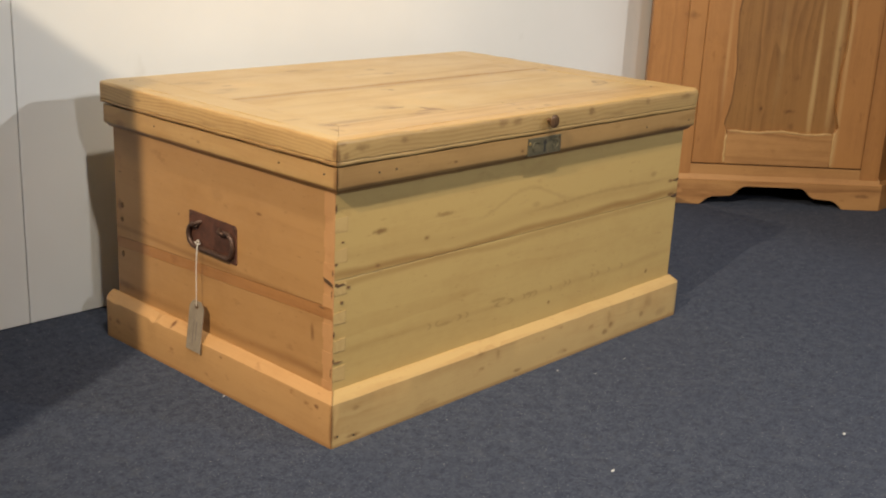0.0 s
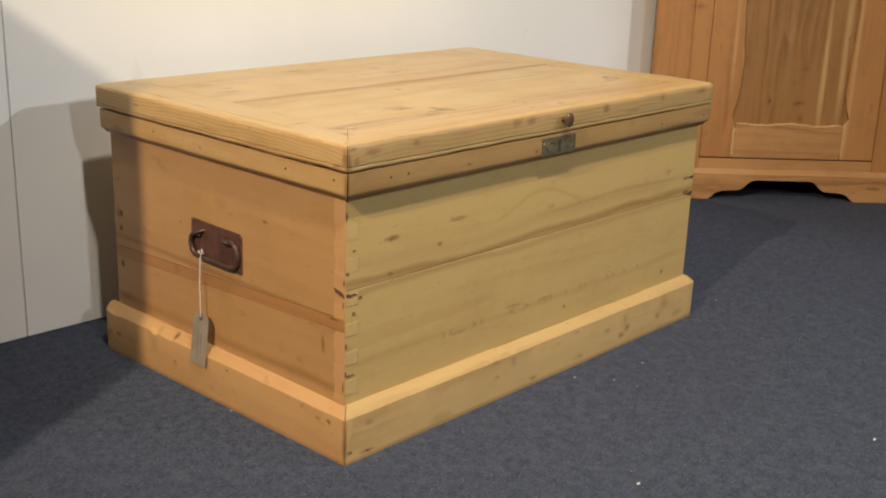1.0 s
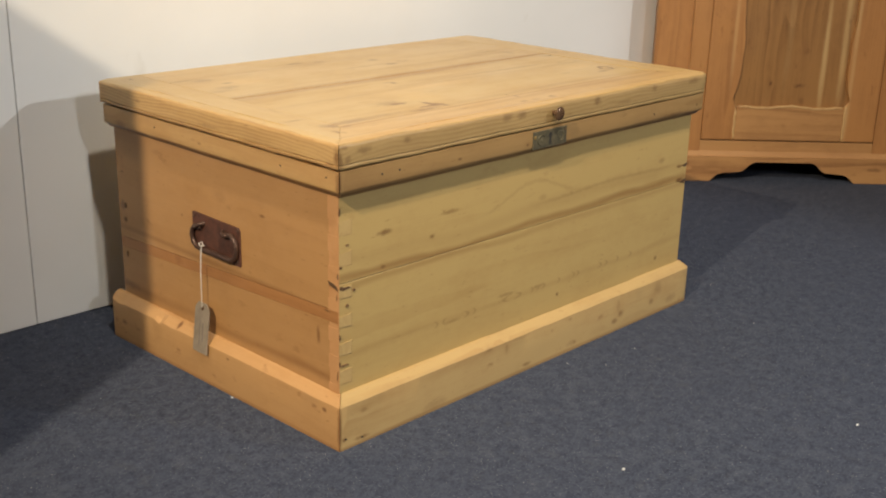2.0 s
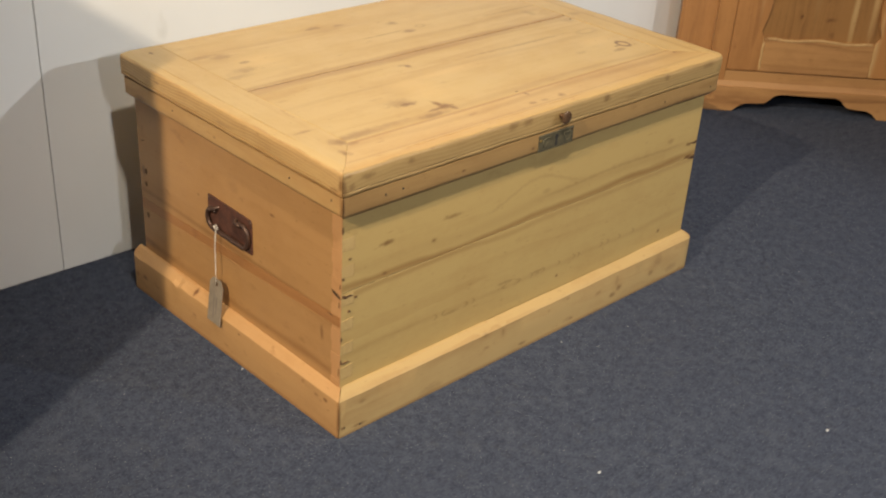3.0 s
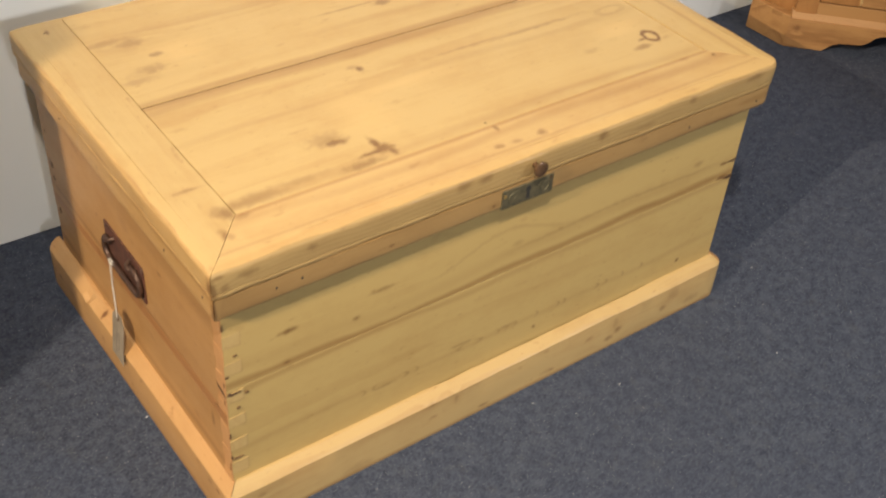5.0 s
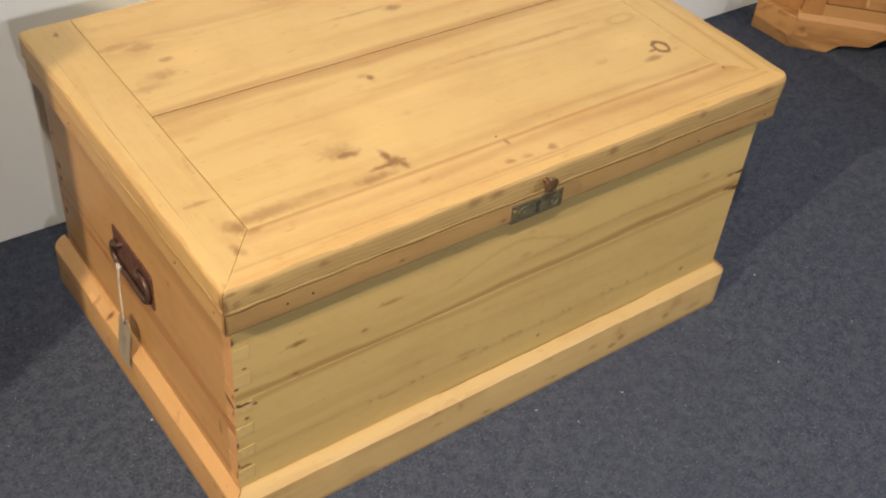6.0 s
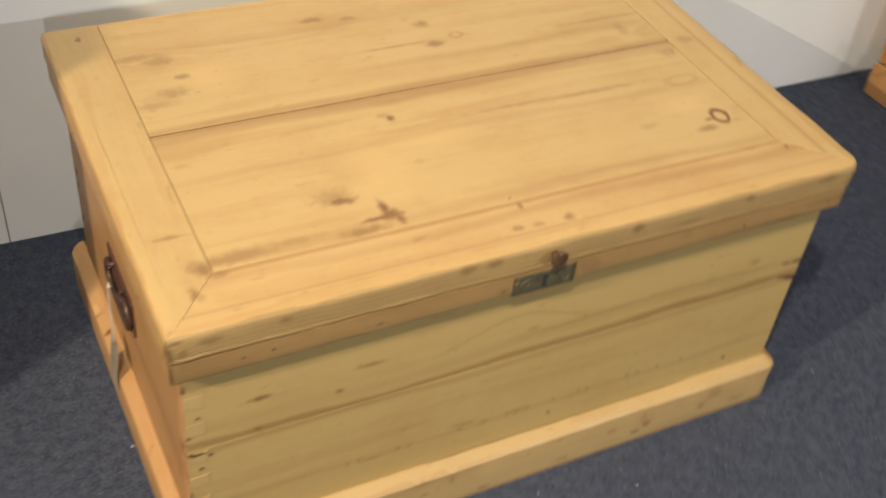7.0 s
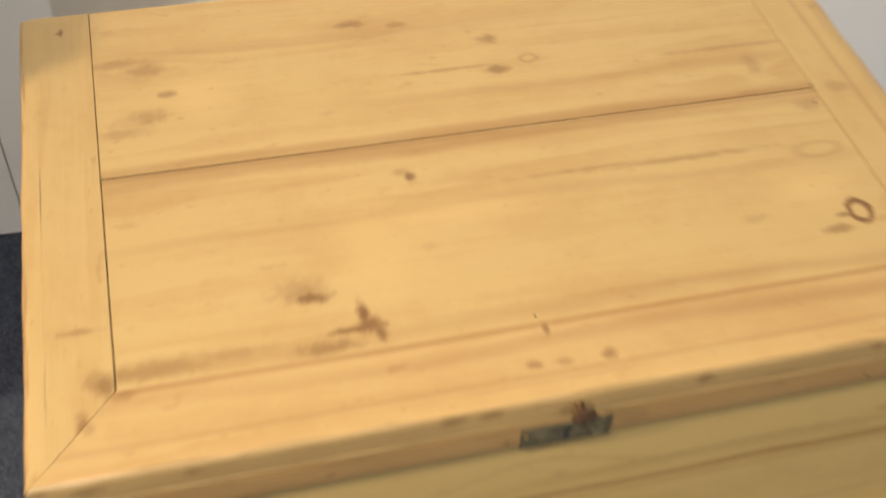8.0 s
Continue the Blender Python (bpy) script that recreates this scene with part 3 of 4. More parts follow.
def moulding(profile, side, x0, x1, y0, y1, radii=(0, 0, 0, 0), wear=0.0004, seed=0, chips=(), seam=0.0006, ajar=None):
    """One mitred length of moulding. profile: (depth inwards, height) round the section; chips: place, half length, depth of bites from the edge; ajar: from, to and depth of an open joint behind."""
    bm = bmesh.new()
    length = x1 - x0 if side in ("front", "back") else y1 - y0
    stops = sorted({0, 0.004, 0.008, 0.012, 0.018, 0.026, *[round(length * k / 48, 5) for k in range(2, 47)], length - 0.026, length - 0.018, length - 0.012, length - 0.008, length - 0.004, length})
    rings = []
    for s in stops:
        ring = []
        for o, z in profile:
            if ajar and o > 0.02:
                o -= ajar[2] * max(0.0, min(1.0, (s - ajar[0]) / 0.05, (ajar[1] - s) / 0.05))
            q = min(max(s, o + seam), length - o - seam) if side == "front" else max(s, o + seam) if side in ("left", "right") else s
            if side == "front":
                v = Vector((x0 + q, y0 + o, z))
            elif side == "left":
                v = Vector((x0 + o, y0 + q, z))
            elif side == "right":
                v = Vector((x1 - o, y0 + q, z))
            else:
                v = Vector((x0 + 0.02 + s * (length - 0.04) / length, y1 - o, z))
            v = eased(v, radii, x0, x1, y0, y1)
            if o < 0.02 and z > 0.001:
                rub = noise.noise_vector(Vector((s * 26 + seed, z * 90, seed * 3.1))) * wear + noise.noise_vector(Vector((s * 7 + seed, z * 20, 5.0))) * wear
                v += rub * min(1.0, 4 * min(s, length - s) / 0.05)
                for at, half, bite in chips:
                    if abs(s - at) < half and o < 0.013 and z > 0.06:
                        v.z -= bite * (1 - abs(s - at) / half)
            ring.append(bm.verts.new(v))
        rings.append(ring)
    for a, b in zip(rings, rings[1:]):
        for k in range(len(profile)):
            j = (k + 1) % len(profile)
            bm.faces.new((a[k], a[j], b[j], b[k]))
    bm.faces.new(rings[0][::-1])
    bm.faces.new(rings[-1])
    bmesh.ops.remove_doubles(bm, verts=bm.verts, dist=0.00001)
    return bm


# plinth, carcass boards and dovetails
PLINTH = [(0.0012, -0.003), (0.0002, -0.0015), (0, 0.004), (0, 0.03), (0, 0.0690), (0.0003, 0.0703), (0.0012, 0.0713), (0.0075, 0.0757), (0.0138, 0.0801), (0.0158, 0.0814), (0.0175, 0.0821), (0.0215, 0.0825), (0.0215, -0.003)]
P_R = (0.002, 0.02, 0.012, 0.012)
PX1 = 0.938
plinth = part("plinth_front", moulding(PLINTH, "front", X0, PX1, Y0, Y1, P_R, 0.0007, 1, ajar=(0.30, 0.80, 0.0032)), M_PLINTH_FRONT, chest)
smooth(plinth, 14)
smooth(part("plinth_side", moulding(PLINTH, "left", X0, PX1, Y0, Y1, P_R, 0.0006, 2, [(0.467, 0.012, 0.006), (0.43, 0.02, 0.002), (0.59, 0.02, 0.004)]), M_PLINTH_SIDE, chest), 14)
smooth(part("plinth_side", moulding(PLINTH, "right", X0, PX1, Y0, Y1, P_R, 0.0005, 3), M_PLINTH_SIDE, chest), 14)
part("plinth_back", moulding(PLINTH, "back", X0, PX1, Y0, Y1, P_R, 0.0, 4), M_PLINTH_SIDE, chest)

CX0, CX1, CY0, CY1 = 0.016, 0.915, 0.0195, 0.607
part("front_board", prism([(CX0 + 0.0012, 0.2545), (CX1, 0.2515), (CX1, 0.40), (CX0 + 0.0012, 0.40)], CY0, CY0 + 0.02, "y", 0.0009), M_FRONT_UPPER, chest)
part("front_board", prism([(CX0 + 0.0012, 0.02), (CX1, 0.02), (CX1, 0.2508), (CX0 + 0.0012, 0.2538)], CY0 + 0.0004, CY0 + 0.02, "y", 0.0009), M_FRONT_LOWER, chest)
part("end_board", prism([(CY0 + 0.021, 0.212), (CY1, 0.188), (CY1, 0.40), (CY0 + 0.021, 0.40)], CX0, CX0 + 0.02, "x", 0.0009), M_END_UPPER, chest)
part("end_board", prism([(CY0 + 0.021, 0.193), (CY1, 0.169), (CY1, 0.1875), (CY0 + 0.021, 0.2115)], CX0 + 0.0003, CX0 + 0.02, "x", 0.0005), M_END_STRIP, chest, "narrow darker strip of pine")
part("end_board", prism([(CY0 + 0.021, 0.02), (CY1, 0.02), (CY1, 0.1687), (CY0 + 0.021, 0.1927)], CX0 + 0.0004, CX0 + 0.02, "x", 0.0005), M_END_LOWER, chest)
part("end_board", prism([(CY0 + 0.021, 0.02), (CY1, 0.02), (CY1, 0.40), (CY0 + 0.021, 0.40)], CX1 - 0.02, CX1, "x", 0.0009), M_END_UPPER, chest)
part("back_board", box(CX0 + 0.021, CX1 - 0.021, CY1 - 0.02, CY1, 0.02, 0.40, 0.0009), M_FRONT_LOWER, chest)
part("bottom_board", box(CX0 + 0.021, CX1 - 0.021, CY0 + 0.021, CY1 - 0.021, 0.03, 0.045), M_FRONT_LOWER, chest)

TAILS = ((0.347, 0.327), (0.300, 0.281), (0.248, 0.232), (0.204, 0.187), (0.161, 0.143), (0.118, 0.097))
for top, foot in TAILS:
    part("dovetail_seam", prism([(CX0 + 0.0005, foot), (CX0 + 0.0245, foot - 0.0015), (CX0 + 0.0248, top + 0.0015), (CX0 + 0.0005, top)], CY0 - 0.0001, CY0 + 0.0012, "y"), M_JOINT, chest)
    part("dovetail", prism([(CX0 + 0.0005, foot + 0.0004), (CX0 + 0.0236, foot - 0.0004), (CX0 + 0.0243, top + 0.0016), (CX0 + 0.0005, top + 0.0001)], CY0 - 0.0003, CY0 + 0.0012, "y"), M_END_GRAIN, chest)
for (t0, f0), (t1, f1) in zip(((0.40, 0.385), *TAILS), (*TAILS, (0.082, 0.075))):
    part("dovetail_pin", prism([(CY0 + 0.0006, t1 + 0.001), (CY0 + 0.023, t1 + 0.0018), (CY0 + 0.023, f0 - 0.0018), (CY0 + 0.0006, f0 - 0.001)], CX0 - 0.0003, CX0 + 0.001, "x", 0.0001, 1), M_END_GRAIN_RED, chest)
part("end_board", prism([(CY0 + 0.0009, 0.1942), (CY0 + 0.0212, 0.1933), (CY0 + 0.0212, 0.2112), (CY0 + 0.0009, 0.2121)], CX0 - 0.0006, CX0 + 0.001, "x"), M_END_STRIP, chest)
part("corner_block", box(CX0, CX0 + 0.0012, CY0 + 0.0003, CY0 + 0.0209, 0.02, 0.40), M_END_GRAIN_RED, chest)
# worn breaks at the joint of the boards
part("worn_break", prism([(CX0 + 0.0004, 0.2465), (CX0 + 0.008, 0.2430), (CX0 + 0.015, 0.2455), (CX0 + 0.024, 0.2440), (CX0 + 0.018, 0.2485), (CX0 + 0.009, 0.2478), (CX0 + 0.004, 0.2510)], CY0 - 0.0008, CY0 + 0.003, "y", 0.0005, 1), M_SEAM, chest)
part("worn_break", prism([(CY0 + 0.0004, 0.2435), (CY0 + 0.010, 0.2465), (CY0 + 0.020, 0.2490), (CY0 + 0.0235, 0.2560), (CY0 + 0.018, 0.2545), (CY0 + 0.008, 0.2525), (CY0 + 0.003, 0.2500)], CX0 - 0.0008, CX0 + 0.003, "x", 0.0005, 1), M_SEAM, chest)
# nicks and pegs along the front corner
for x, z, w, h in ((0.0317, 0.3108, 0.0032, 0.0016), (0.0195, 0.2791, 0.0028, 0.0022), (0.0445, 0.2402, 0.0030, 0.0024), (0.0319, 0.2188, 0.0030, 0.0026), (0.0262, 0.1262, 0.0085, 0.0016), (0.0176, 0.1300, 0.0014, 0.0040), (0.0176, 0.3620, 0.0013, 0.0060), (0.0176, 0.1720, 0.0013, 0.0050)):
    part("worn_break", prism([(x - w, z - h * 0.2), (x - w * 0.3, z - h), (x + w, z - h * 0.4), (x + w * 0.7, z + h * 0.7), (x - w * 0.5, z + h)], CY0 - 0.0009, CY0 + 0.002, "y"), M_NICK, chest)
for y, z, w, h in ((0.0215, 0.2660, 0.0016, 0.0050), (0.0232, 0.2330, 0.0010, 0.0060), (0.0430, 0.2080, 0.0090, 0.0012), (0.0225, 0.1100, 0.0010, 0.0080), (0.585, 0.2480, 0.0045, 0.0060), (0.587, 0.2220, 0.0040, 0.0045), (0.590, 0.3080, 0.0050, 0.0010), (0.588, 0.1580, 0.0040, 0.0060)):
    part("worn_break", prism([(y - w, z - h * 0.2), (y - w * 0.3, z - h), (y + w, z - h * 0.4), (y + w * 0.7, z + h * 0.7), (y - w * 0.5, z + h)], CX0 - 0.0006, CX0 + 0.002, "x"), M_NICK, chest)
for z0, z1 in ((0.247, 0.256), (0.280, 0.287)):
    part("worn_break", prism([(CX1 - 0.022, z0 + 0.004), (CX1 - 0.006, z0), (CX1 + 0.0004, z0 + 0.002), (CX1 + 0.0004, z1), (CX1 - 0.012, z1 - 0.002)], CY0 - 0.0007, CY0 + 0.003, "y", 0.0004, 1), M_SEAM, chest)

# rim moulding under the lid
RIM = [(0.0, 0.4255), (0.0, 0.412), (0.0, 0.3985), (0.0004, 0.3962), (0.0016, 0.3944), (0.0042, 0.3926), (0.0080, 0.3898), (0.0104, 0.3868), (0.0118, 0.3855), (0.0215, 0.3852), (0.0215, 0.4255)]
R_R = (0.0015, 0.014, 0.004, 0.008)
RX1 = 0.931
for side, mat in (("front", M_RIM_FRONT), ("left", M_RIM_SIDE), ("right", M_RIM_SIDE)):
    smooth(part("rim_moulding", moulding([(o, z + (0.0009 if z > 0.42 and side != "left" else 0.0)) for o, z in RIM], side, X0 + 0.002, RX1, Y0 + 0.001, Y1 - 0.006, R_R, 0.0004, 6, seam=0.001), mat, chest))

# the lid
lid = part("lid", box(0.02, X1 - 0.02, 0.02, Y1 - 0.001, 0.4279, 0.45), M_SEAM, chest)
EDGE = [(0.019, 0.4560), (0.0052, 0.4560), (0.0050, 0.4636), (0.0030, 0.4634), (0.0014, 0.4624), (0.0004, 0.4608), (0.0, 0.4585), (0.0, 0.448), (0.0, 0.436), (0.0018, 0.4354), (0.0018, 0.4343), (0.0004, 0.4338), (0.0, 0.4326), (0.0, 0.4310), (0.0006, 0.4292), (0.004, 0.4280), (0.019, 0.4278)]
E_R = (0.002, 0.022, 0.004, 0.012)
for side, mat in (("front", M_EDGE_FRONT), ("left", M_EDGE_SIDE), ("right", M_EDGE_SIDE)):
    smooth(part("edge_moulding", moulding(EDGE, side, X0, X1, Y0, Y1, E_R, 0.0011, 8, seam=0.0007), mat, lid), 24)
SLOPE = [(0.0189, 0.4590), (0.0189, 0.4657), (0.0165, 0.4656), (0.0130, 0.4651), (0.0085, 0.4645), (0.0046, 0.4640), (0.0034, 0.4634), (0.0032, 0.4590)]
for side, mat in (("front", M_LID_FRAME), ("left", M_LID_END), ("right", M_LID_END)):
    smooth(part("worn_edge", moulding(SLOPE, side, X0, X1, Y0, Y1, E_R, 0.0008, 11, seam=0.0003), mat, lid, "sloping worn edge of the lid"), 20)
J = 0.019
part("frame_board", prism([(J + 0.0003, J), (X1 - J - 0.0003, J), (0.8541, 0.0818), (0.0753, 0.0832)], 0.449, 0.4659, "z", 0.0002, 1), M_LID_FRAME, lid)
part("end_frame_board", prism([(J, J + 0.0003), (0.0750, 0.0835), (0.0754, Y1), (J, Y1)], 0.449, 0.4660, "z", 0.0002, 1), M_LID_END, lid)
part("end_frame_board", prism([(X1 - J, J + 0.0003), (X1 - J, Y1), (0.8530, Y1), (0.8544, 0.0821)], 0.449, 0.4660, "z", 0.0002, 1), M_LID_END, lid)
part("top_board", prism([(0.0764, 0.0837), (0.8530, 0.0822), (0.8527, 0.3428), (0.0762, 0.3422)], 0.449, 0.4656, "z", 0.0010), M_LID_FRONT_BOARD, lid)
part("board_joint", box(0.0766, 0.8522, 0.3420, 0.3450, 0.451, 0.4649), M_SEAM, lid)
part("top_board", prism([(0.0762, 0.3443), (0.8525, 0.3445), (0.8523, Y1), (0.0762, Y1)], 0.449, 0.4660, "z", 0.0005), M_LID_BACK_BOARD, lid)


def nail(place, axis, radius=0.0017):
    """A sunk nail head, a dark dot in the wood."""
    profile = [(radius, -0.002), (radius, 0.0003), (radius * 0.6, 0.0006)]
    part("nail", lathe(profile, place, axis, 8), M_DARK, chest)


for x, z in ((0.082, 0.4105), (0.116, 0.411), (0.757, 0.407), (0.899, 0.407)):
    nail((x, 0.001, z), "-y")
for x, z in ((0.44, 0.440), (0.917, 0.454)):
    nail((x, 0.0005, z), "-y")
for y, z in ((0.0235, 0.457), (0.028, 0.4135), (0.455, 0.4115), (0.129, 0.411)):
    nail((0.002, y, z), "-x")
for x, y in ((0.447, 0.0905), (0.853, 0.349), (0.843, 0.319), (0.040, 0.588), (0.856, 0.067)):
    nail((x, y, 0.4656), "z", 0.0013)
for x, z in ((0.044, 0.010), (0.012, 0.017)):
    nail((x, 0.0, z), "-y")

# knob, lock plate
knob = part("knob", lathe([(0.004, -0.004), (0.0045, 0.0), (0.0038, 0.004), (0.0036, 0.009), (0.0085, 0.011), (0.0112, 0.013), (0.0114, 0.0145), (0.009, 0.0162), (0.004, 0.0168)], (0.4615, 0.001, 0.4490), "-y"), M_KNOB, chest, "tarnished brass knob")
smooth(knob)
plate = part("lock_plate", box(0.412, 0.4985, -0.0006, 0.004, 0.3925, 0.4225, 0.0009), M_BRASS, chest, "tarnished brass lock plate with keyhole")
part("keyhole", prism([(x - 0.0025, z + 0.0025) for x, z in ((0.4548, 0.3945), (0.4612, 0.3945), (0.4603, 0.406), (0.4626, 0.4095), (0.4612, 0.414), (0.458, 0.4154), (0.4548, 0.414), (0.4534, 0.4095), (0.4557, 0.406))], -0.0008, 0.003, "y"), M_DARK, plate)
for x, z, r, mat in ((0.4165, 0.4135, 0.003, M_SCREW), (0.493, 0.4175, 0.0022, M_KNOB)):
    part("screw", lathe([(r, -0.001), (r * 0.9, 0.0006), (r * 0.55, 0.0009)], (x, -0.0006, z), "-y", 10), mat, plate)
for x, lean in ((0.433, 1), (0.4815, -1)):
    curl = [(x + lean * 0.0095 * math.cos(a), -0.0006, 0.4075 + 0.008 * math.sin(a)) for a in (math.pi * (0.15 + 1.35 * k / 12) for k in range(13))]
    smooth(part("scroll", rod(curl, [0.0006] + [0.0011] * 11 + [0.0006], 6), M_SCROLL, plate, "worn bright scroll"), 60)
    part("scroll", lathe([(0.0026, -0.001), (0.0022, 0.0005), (0.001, 0.0008)], (x + lean * 0.001, -0.0006, 0.4055), "-y", 10), M_SCROLL, plate)

# iron handle on the end
HX = CX0
handle = part("handle_plate", prism([(0.2490, 0.2225), (0.2510, 0.2205), (0.3745, 0.2225), (0.3770, 0.225), (0.3765, 0.2845), (0.3745, 0.286), (0.2530, 0.2845), (0.2492, 0.279)], HX - 0.0025, HX + 0.0005, "x", 0.0006), M_IRON, chest, "rust-brown iron handle plate")
EYES = ((0.354, 0.2665), (0.281, 0.2685))
for (y, z), rise in zip(EYES, (-0.0055, 0.002)):
    eye = [(HX + 0.002 - 0.0125 * math.sin(math.pi * k / 10), y + 0.0105 * math.cos(math.pi * k / 10), z + rise * math.cos(math.pi * k / 10)) for k in range(11)]
    smooth(part("staple", rod(eye, 0.0034, 8), M_BAIL, handle), 60)
BX = HX - 0.0068
(ly, lz), (ry, rz) = EYES
run = [(BX, ly - 0.006, lz - 0.004), (BX, ly, lz), (BX, ly + 0.010, lz - 0.002), (BX, ly + 0.0165, lz - 0.009), (BX, ly + 0.0190, lz - 0.0195), (BX, ly + 0.0150, lz - 0.0310), (BX, ly + 0.006, lz - 0.0365), (BX, ly - 0.006, lz - 0.0380),
       (BX, (ly + ry) / 2, 0.2285), (BX, ry + 0.004, rz - 0.0405), (BX, ry - 0.014, rz - 0.0400), (BX, ry - 0.0245, rz - 0.0330), (BX, ry - 0.0285, rz - 0.0205), (BX, ry - 0.0260, rz - 0.0070), (BX, ry - 0.0160, rz + 0.0015), (BX, ry, rz), (BX, ry + 0.006, rz - 0.004)]
smooth(part("bail", rod(run, [0.003, 0.0036] + [0.0041] * 3 + [0.0044] * 7 + [0.0041] * 3 + [0.0036, 0.003], 10), M_BAIL, handle, "dark iron drop bail"), 60)
for y, z in ((0.2535, 0.2795), (0.370, 0.280), (0.2555, 0.228), (0.370, 0.229)):
    part("screw", lathe([(0.003, -0.001), (0.0028, 0.0006), (0.0016, 0.0012)], (HX - 0.0025, y, z), "-x", 10), M_BAIL, handle)

# price tag on its string
tag = thing("price_tag", "grey card price tag hanging by cotton string from the handle", "tag", pose(-0.0012, 0.3385, 0.1395, 0, 7.0, 0))
card = part("card", prism([(-0.0195, -0.086), (0.0205, -0.086), (0.0205, -0.011), (0.011, 0.0), (-0.011, 0.0), (-0.0195, -0.011)], -0.0004, 0.0004, "x"), M_TAG, tag)
part("eyelet", lathe([(0.0042, -0.0002), (0.0040, 0.0007), (0.0018, 0.0009)], (-0.0004, 0.0, -0.009), "-x", 12), M_SEAM, card)
for dy, z0, z1 in ((0.004, 0.074, 0.030), (-0.004, 0.066, 0.034)):
    part("written_line", box(-0.0007, -0.0003, dy - 0.0010, dy + 0.0010, -z0, -z1), M_INK, card)
SX, SY, SZ = -0.0108, -0.0015, 0.0985
for dx, dy in ((-0.0005, 0.0), (0.0012, 0.0022)):
    strand = [(SX + 0.004, SY, SZ + 0.001), (SX, SY, SZ), (SX - 0.0009 + dx, SY + 0.0004, SZ - 0.009), (-0.0082 + dx, 0.0004 + dy * 0.7, 0.055), (-0.0043 + dx, 0.0004 + dy * 0.6, 0.020), (-0.0016, dy * 0.2, -0.008)]
    part("string", rod(strand, 0.0006, 6), M_STRING, tag)
ringlet = [(SX - 0.001 + 0.0012 * math.sin(k * 0.5), SY + 0.0036 * math.cos(math.pi * k / 8), SZ + 0.0022 + 0.0036 * math.sin(math.pi * k / 8)) for k in range(-4, 13)]
part("knot", rod([(SX, SY + 0.009, SZ + 0.001), (SX - 0.001, SY + 0.004, SZ - 0.0006), *ringlet, (SX - 0.001, SY - 0.003, SZ - 0.001), (SX, SY - 0.007, SZ + 0.0014)], 0.0007, 6), M_STRING, tag)

# the old box is not quite square: its end leans out towards the back, the plinth most
for ob in chest.children_recursive:
    lean = 0.012 if ob.name.startswith("plinth") else 0.005
    for v in ob.data.vertices:
        if v.co.x < 0.3:
            v.co.x -= lean * v.co.y / 0.62 * (1 - max(v.co.x, 0.0) / 0.3)

# ---- the corner cupboard ----
ANG = math.degrees(math.atan2(-0.430, 0.434))
cupboard = thing("corner_cupboard", "orange-brown pine corner cupboard with shaped door panel", "cupboard", pose(1.727, 0.539, 0, 0, 0, ANG))
INV = cupboard.matrix_world.inverted()


def at_plan(x, y):
    """A place of the room's plan in the cupboard's own plan."""
    v = INV @ Vector((x, y, 0))
    return v.x, v.y


HIGH = 1.75
left_back, right_front, right_back = at_plan(1.722, 0.652), at_plan(2.655, 0.105), at_plan(2.655, WALL - 0.004)
CW = 0.611
part("body", prism([(0.012, 0.03), (CW - 0.012, 0.03), (right_front[0], right_front[1] + 0.02), right_back, at_plan(1.80, WALL - 0.004), at_plan(1.740, 0.660)], 0.073, HIGH, "z", 0.001, 1), M_CUPBOARD, cupboard)


def shaped_stile(inner, outer, flip):
    """A door stile whose inner edge waves and ends in a small notch."""
    edge = []
    for k in range(81):
        z = 0.201 + k * (1.55 - 0.201) / 80
        wave = 0.0048 * math.sin(z * 21 + (0.6 if flip else 0)) + 0.0012 * math.sin(z * 67) - 0.014 * math.exp(-((z - 0.239) / 0.011) ** 2)
        wave *= min(1.0, max(0.0, (z - 0.211) / 0.012))
        edge.append((inner + (wave if not flip else -wave), z))
    return [(outer, 0.1185), (inner, 0.1185), *edge, (outer, 1.55)]


part("face_stile", box(0.008, 0.0563, 0.012, 0.032, 0.073, HIGH, 0.001), M_CUPBOARD, cupboard)
part("face_stile", box(0.5487, CW - 0.008, 0.012, 0.032, 0.073, HIGH, 0.001), M_CUPBOARD, cupboard)
part("face_rail", box(0.0565, 0.5485, 0.0125, 0.032, 0.073, 0.1155, 0.001), M_CUPBOARD_RAIL, cupboard)
part("face_rail", box(0.0565, 0.5485, 0.0125, 0.032, 1.553, HIGH, 0.001), M_CUPBOARD_RAIL, cupboard)
door = part("door", box(0.13, 0.48, 0.021, 0.0275, 0.2, 1.5), M_CUPBOARD_PANEL, cupboard, "shaped pine cupboard door")
part("door_stile", prism(shaped_stile(0.1485, 0.0572, False), 0.0085, 0.026, "y", 0.0035, 3), M_CUPBOARD, door)
part("door_stile", prism(shaped_stile(0.4535, 0.5472, True), 0.0085, 0.026, "y", 0.0035, 3), M_CUPBOARD, door)
rail = [(0.1488, 0.1185), (0.4532, 0.1185)] + [(0.4532 - k * 0.3044 / 24, 0.2125 + 0.003 * math.cos(k / 24 * 4 * math.pi) + 0.003 * math.exp(-((k - 12) / 11.0) ** 6)) for k in range(25)]
part("door_rail", prism(rail, 0.0082, 0.026, "y", 0.0035, 3), M_CUPBOARD_RAIL, door)
# pale rods on the door edges: rubbed wood, caught light put into the colour
ridge = [(u, 0.0108, z - 0.0018 + 0.0006 * math.sin(u * 150)) for u, z in rail[2:]]
smooth(part("worn_edge", rod(ridge, [0.001] + [0.0040 + 0.0005 * math.sin(k * 1.9) for k in range(23)] + [0.001], 8), M_WORN_LIT_EDGE, door, "pale rubbed edge with painted highlight"), 60)
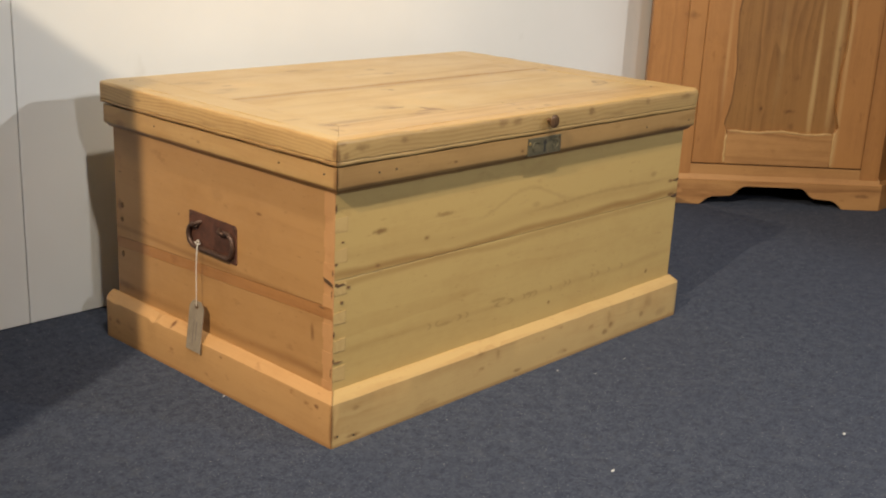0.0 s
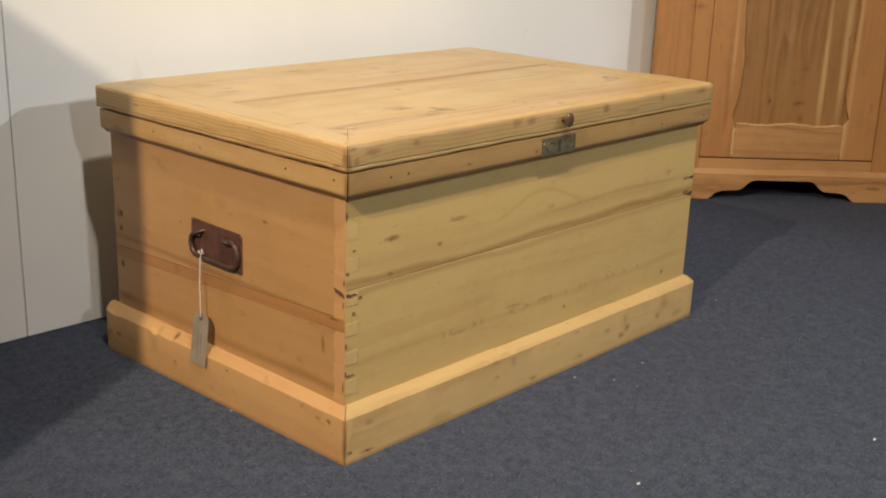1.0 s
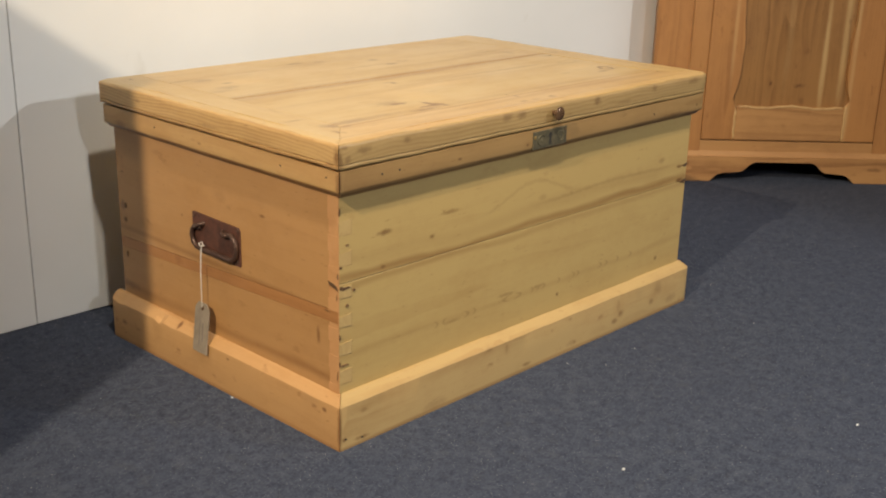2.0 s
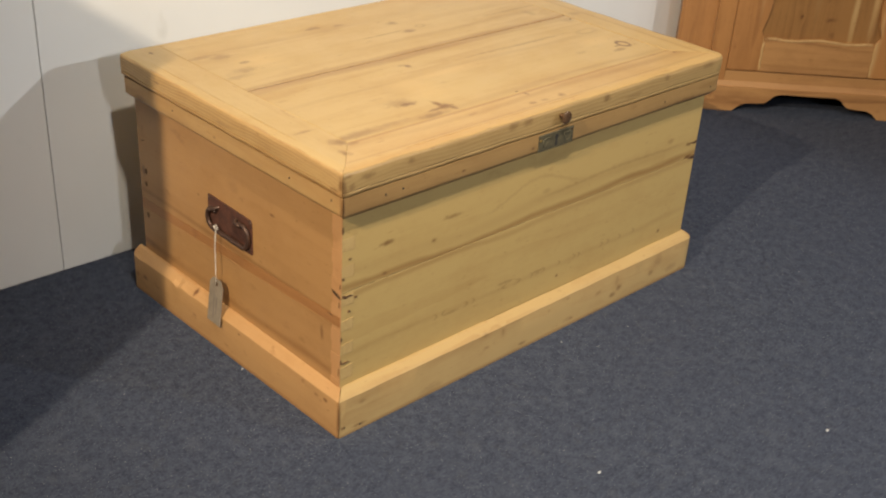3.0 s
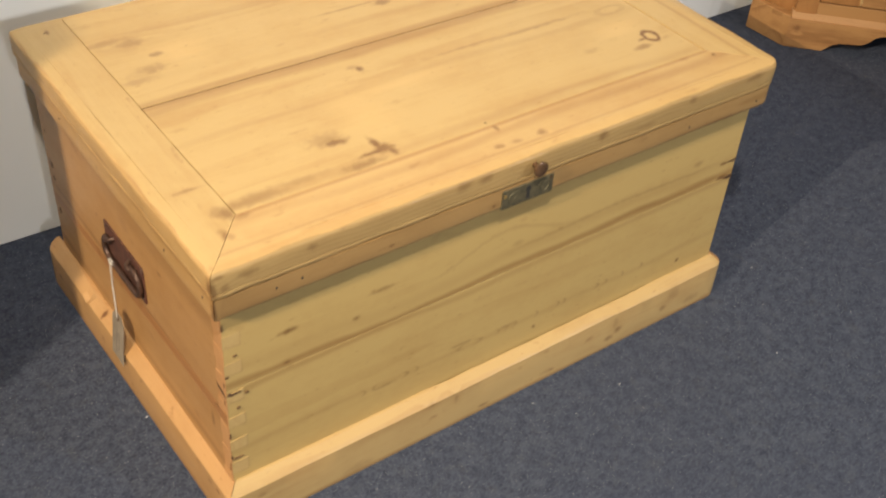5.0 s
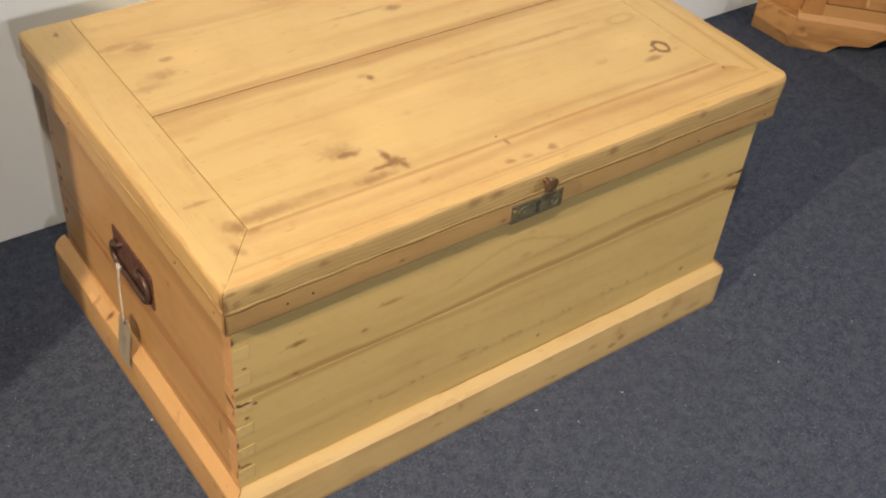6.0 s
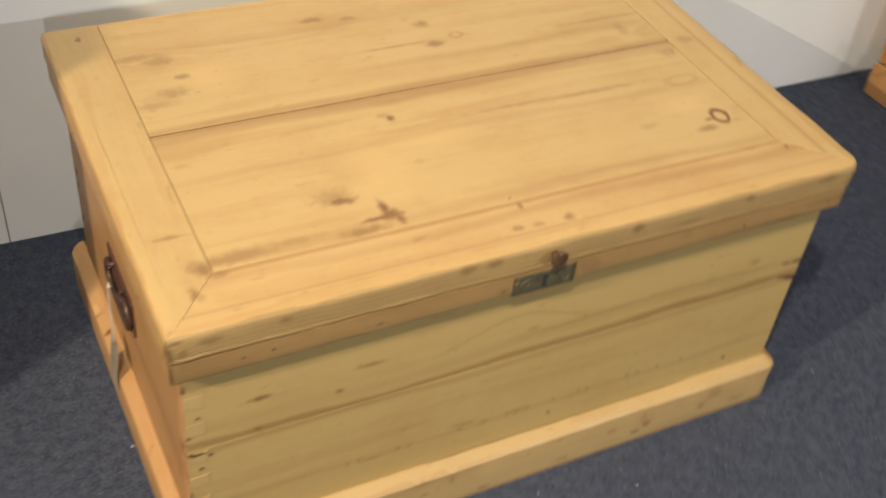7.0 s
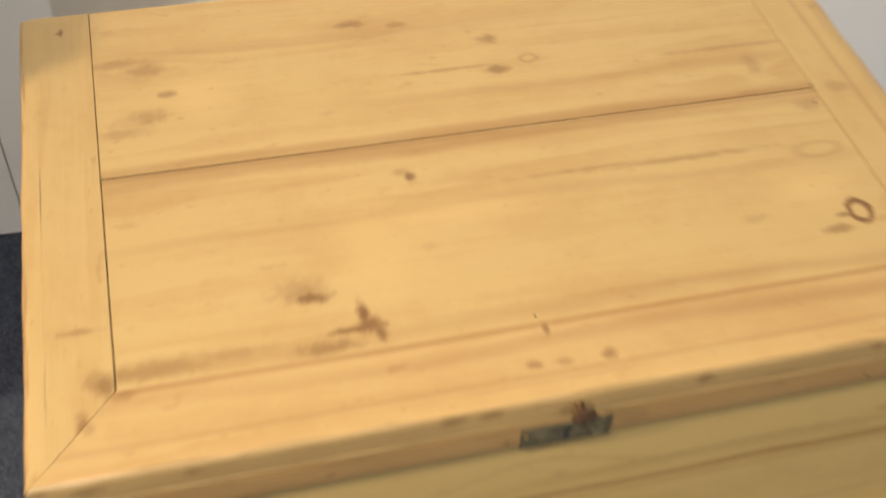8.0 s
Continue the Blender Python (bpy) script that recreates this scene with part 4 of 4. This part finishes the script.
for u, lift in ((0.1466, 0.006), (0.4557, 0.02)):
    strip = [(u + 0.0012 * math.sin(k * 1.3), 0.0108, 0.121 + k * (0.08 + lift) / 12) for k in range(13)]
    smooth(part("worn_edge", rod(strip, [0.001] + [0.0038 + 0.0008 * math.sin(k * 2.3) for k in range(11)] + [0.001], 8), M_WORN_LIT_EDGE, door, "pale rubbed edge with painted highlight"), 60)
part("door_rail", box(0.1488, 0.4532, 0.0085, 0.026, 1.45, 1.55, 0.001), M_CUPBOARD_RAIL, door)


def bracket(u):
    """Height of the cut under the plinth board at u."""
    half = abs(u - 0.2975)
    if half > 0.207:
        return 0.0
    if half > 0.122:
        t = min(1.0, (0.207 - half) / 0.035)
        return 0.0225 * math.sin(t * math.pi / 2) + 0.006 * (0.207 - half) / 0.085
    t = min(1.0, (0.122 - half) / 0.04)
    return 0.0285 + 0.029 * (0.5 - 0.5 * math.cos(t * math.pi))


cut = [(0.0905 + k * 0.414 / 60, bracket(0.0905 + k * 0.414 / 60)) for k in range(61)]
part("plinth_board", prism([(0.0, 0.0), *cut, (CW, 0.0), (CW, 0.071), (0.0, 0.071)], 0.0, 0.022, "y", 0.0012, 1), M_CUPBOARD_RAIL, cupboard)
part("plinth_cap", prism([(0.0, 0.0725), (0.004, 0.0725), (0.014, 0.089), (0.03, 0.089), (0.03, 0.0715), (0.0, 0.0715)], 0.003, CW - 0.003, "x"), M_CUPBOARD_RAIL, cupboard)
lx, ly = left_back
part("plinth_return", prism([(-0.0004, 0.0), (0.018, 0.0225), (lx + 0.022, ly), (lx - 0.002, ly)], 0.0, 0.077, "z", 0.0015, 1), M_CUPBOARD_RAIL, cupboard)
rx, ry = right_front
part("plinth_return", prism([(CW + 0.0004, 0.0), (rx, ry), (rx, ry + 0.025), (CW - 0.016, 0.0225)], 0.0, 0.077, "z", 0.0015, 1), M_CUPBOARD_RAIL, cupboard)

# a small chest of drawers past the cupboard
drawers = thing("chest_of_drawers", "reddish-brown pine chest of drawers against the wall", "drawers", pose(2.25, 0.05, 0))
part("body", box(0.0, 0.40, -0.75, 0.0, 0.0, 0.7, 0.002), M_CUPBOARD, drawers)
for z in (0.08, 0.28, 0.48):
    front = part("drawer", box(-0.012, 0.0, -0.72, -0.03, z, z + 0.18, 0.002), M_CUPBOARD, drawers)
    for y in (-0.12, -0.62):
        smooth(part("drawer_knob", lathe([(0.009, 0.0), (0.007, 0.01), (0.016, 0.02), (0.014, 0.03), (0.005, 0.034)], (-0.012, y, z + 0.09), "-x", 14), M_CUPBOARD, front))

# bits of lint on the carpet
lint = bmesh.new()
for x, y, s in ((0.266, -0.320, 2.6), (0.654, -0.494, 2.6), (1.044, 0.012, 0.9), (0.542, -0.084, 0.9), (0.642, -0.075, 0.9), (0.499, -0.032, 1.0), (0.916, -0.162, 0.9), (1.107, -0.162, 0.8), (-0.01, 0.255, 1.4)):
    made = bmesh.ops.create_icosphere(lint, subdivisions=1, radius=s * 0.001)["verts"]
    for v in made:
        v.co = Vector((v.co.x * 1.5 + x, v.co.y * 0.8 + y, max(0.0, v.co.z * 0.7 + 0.0012)))
tagged(part("lint", lint, M_LINT, None), "small white bits of lint on the carpet", "lint", kind="stuff")
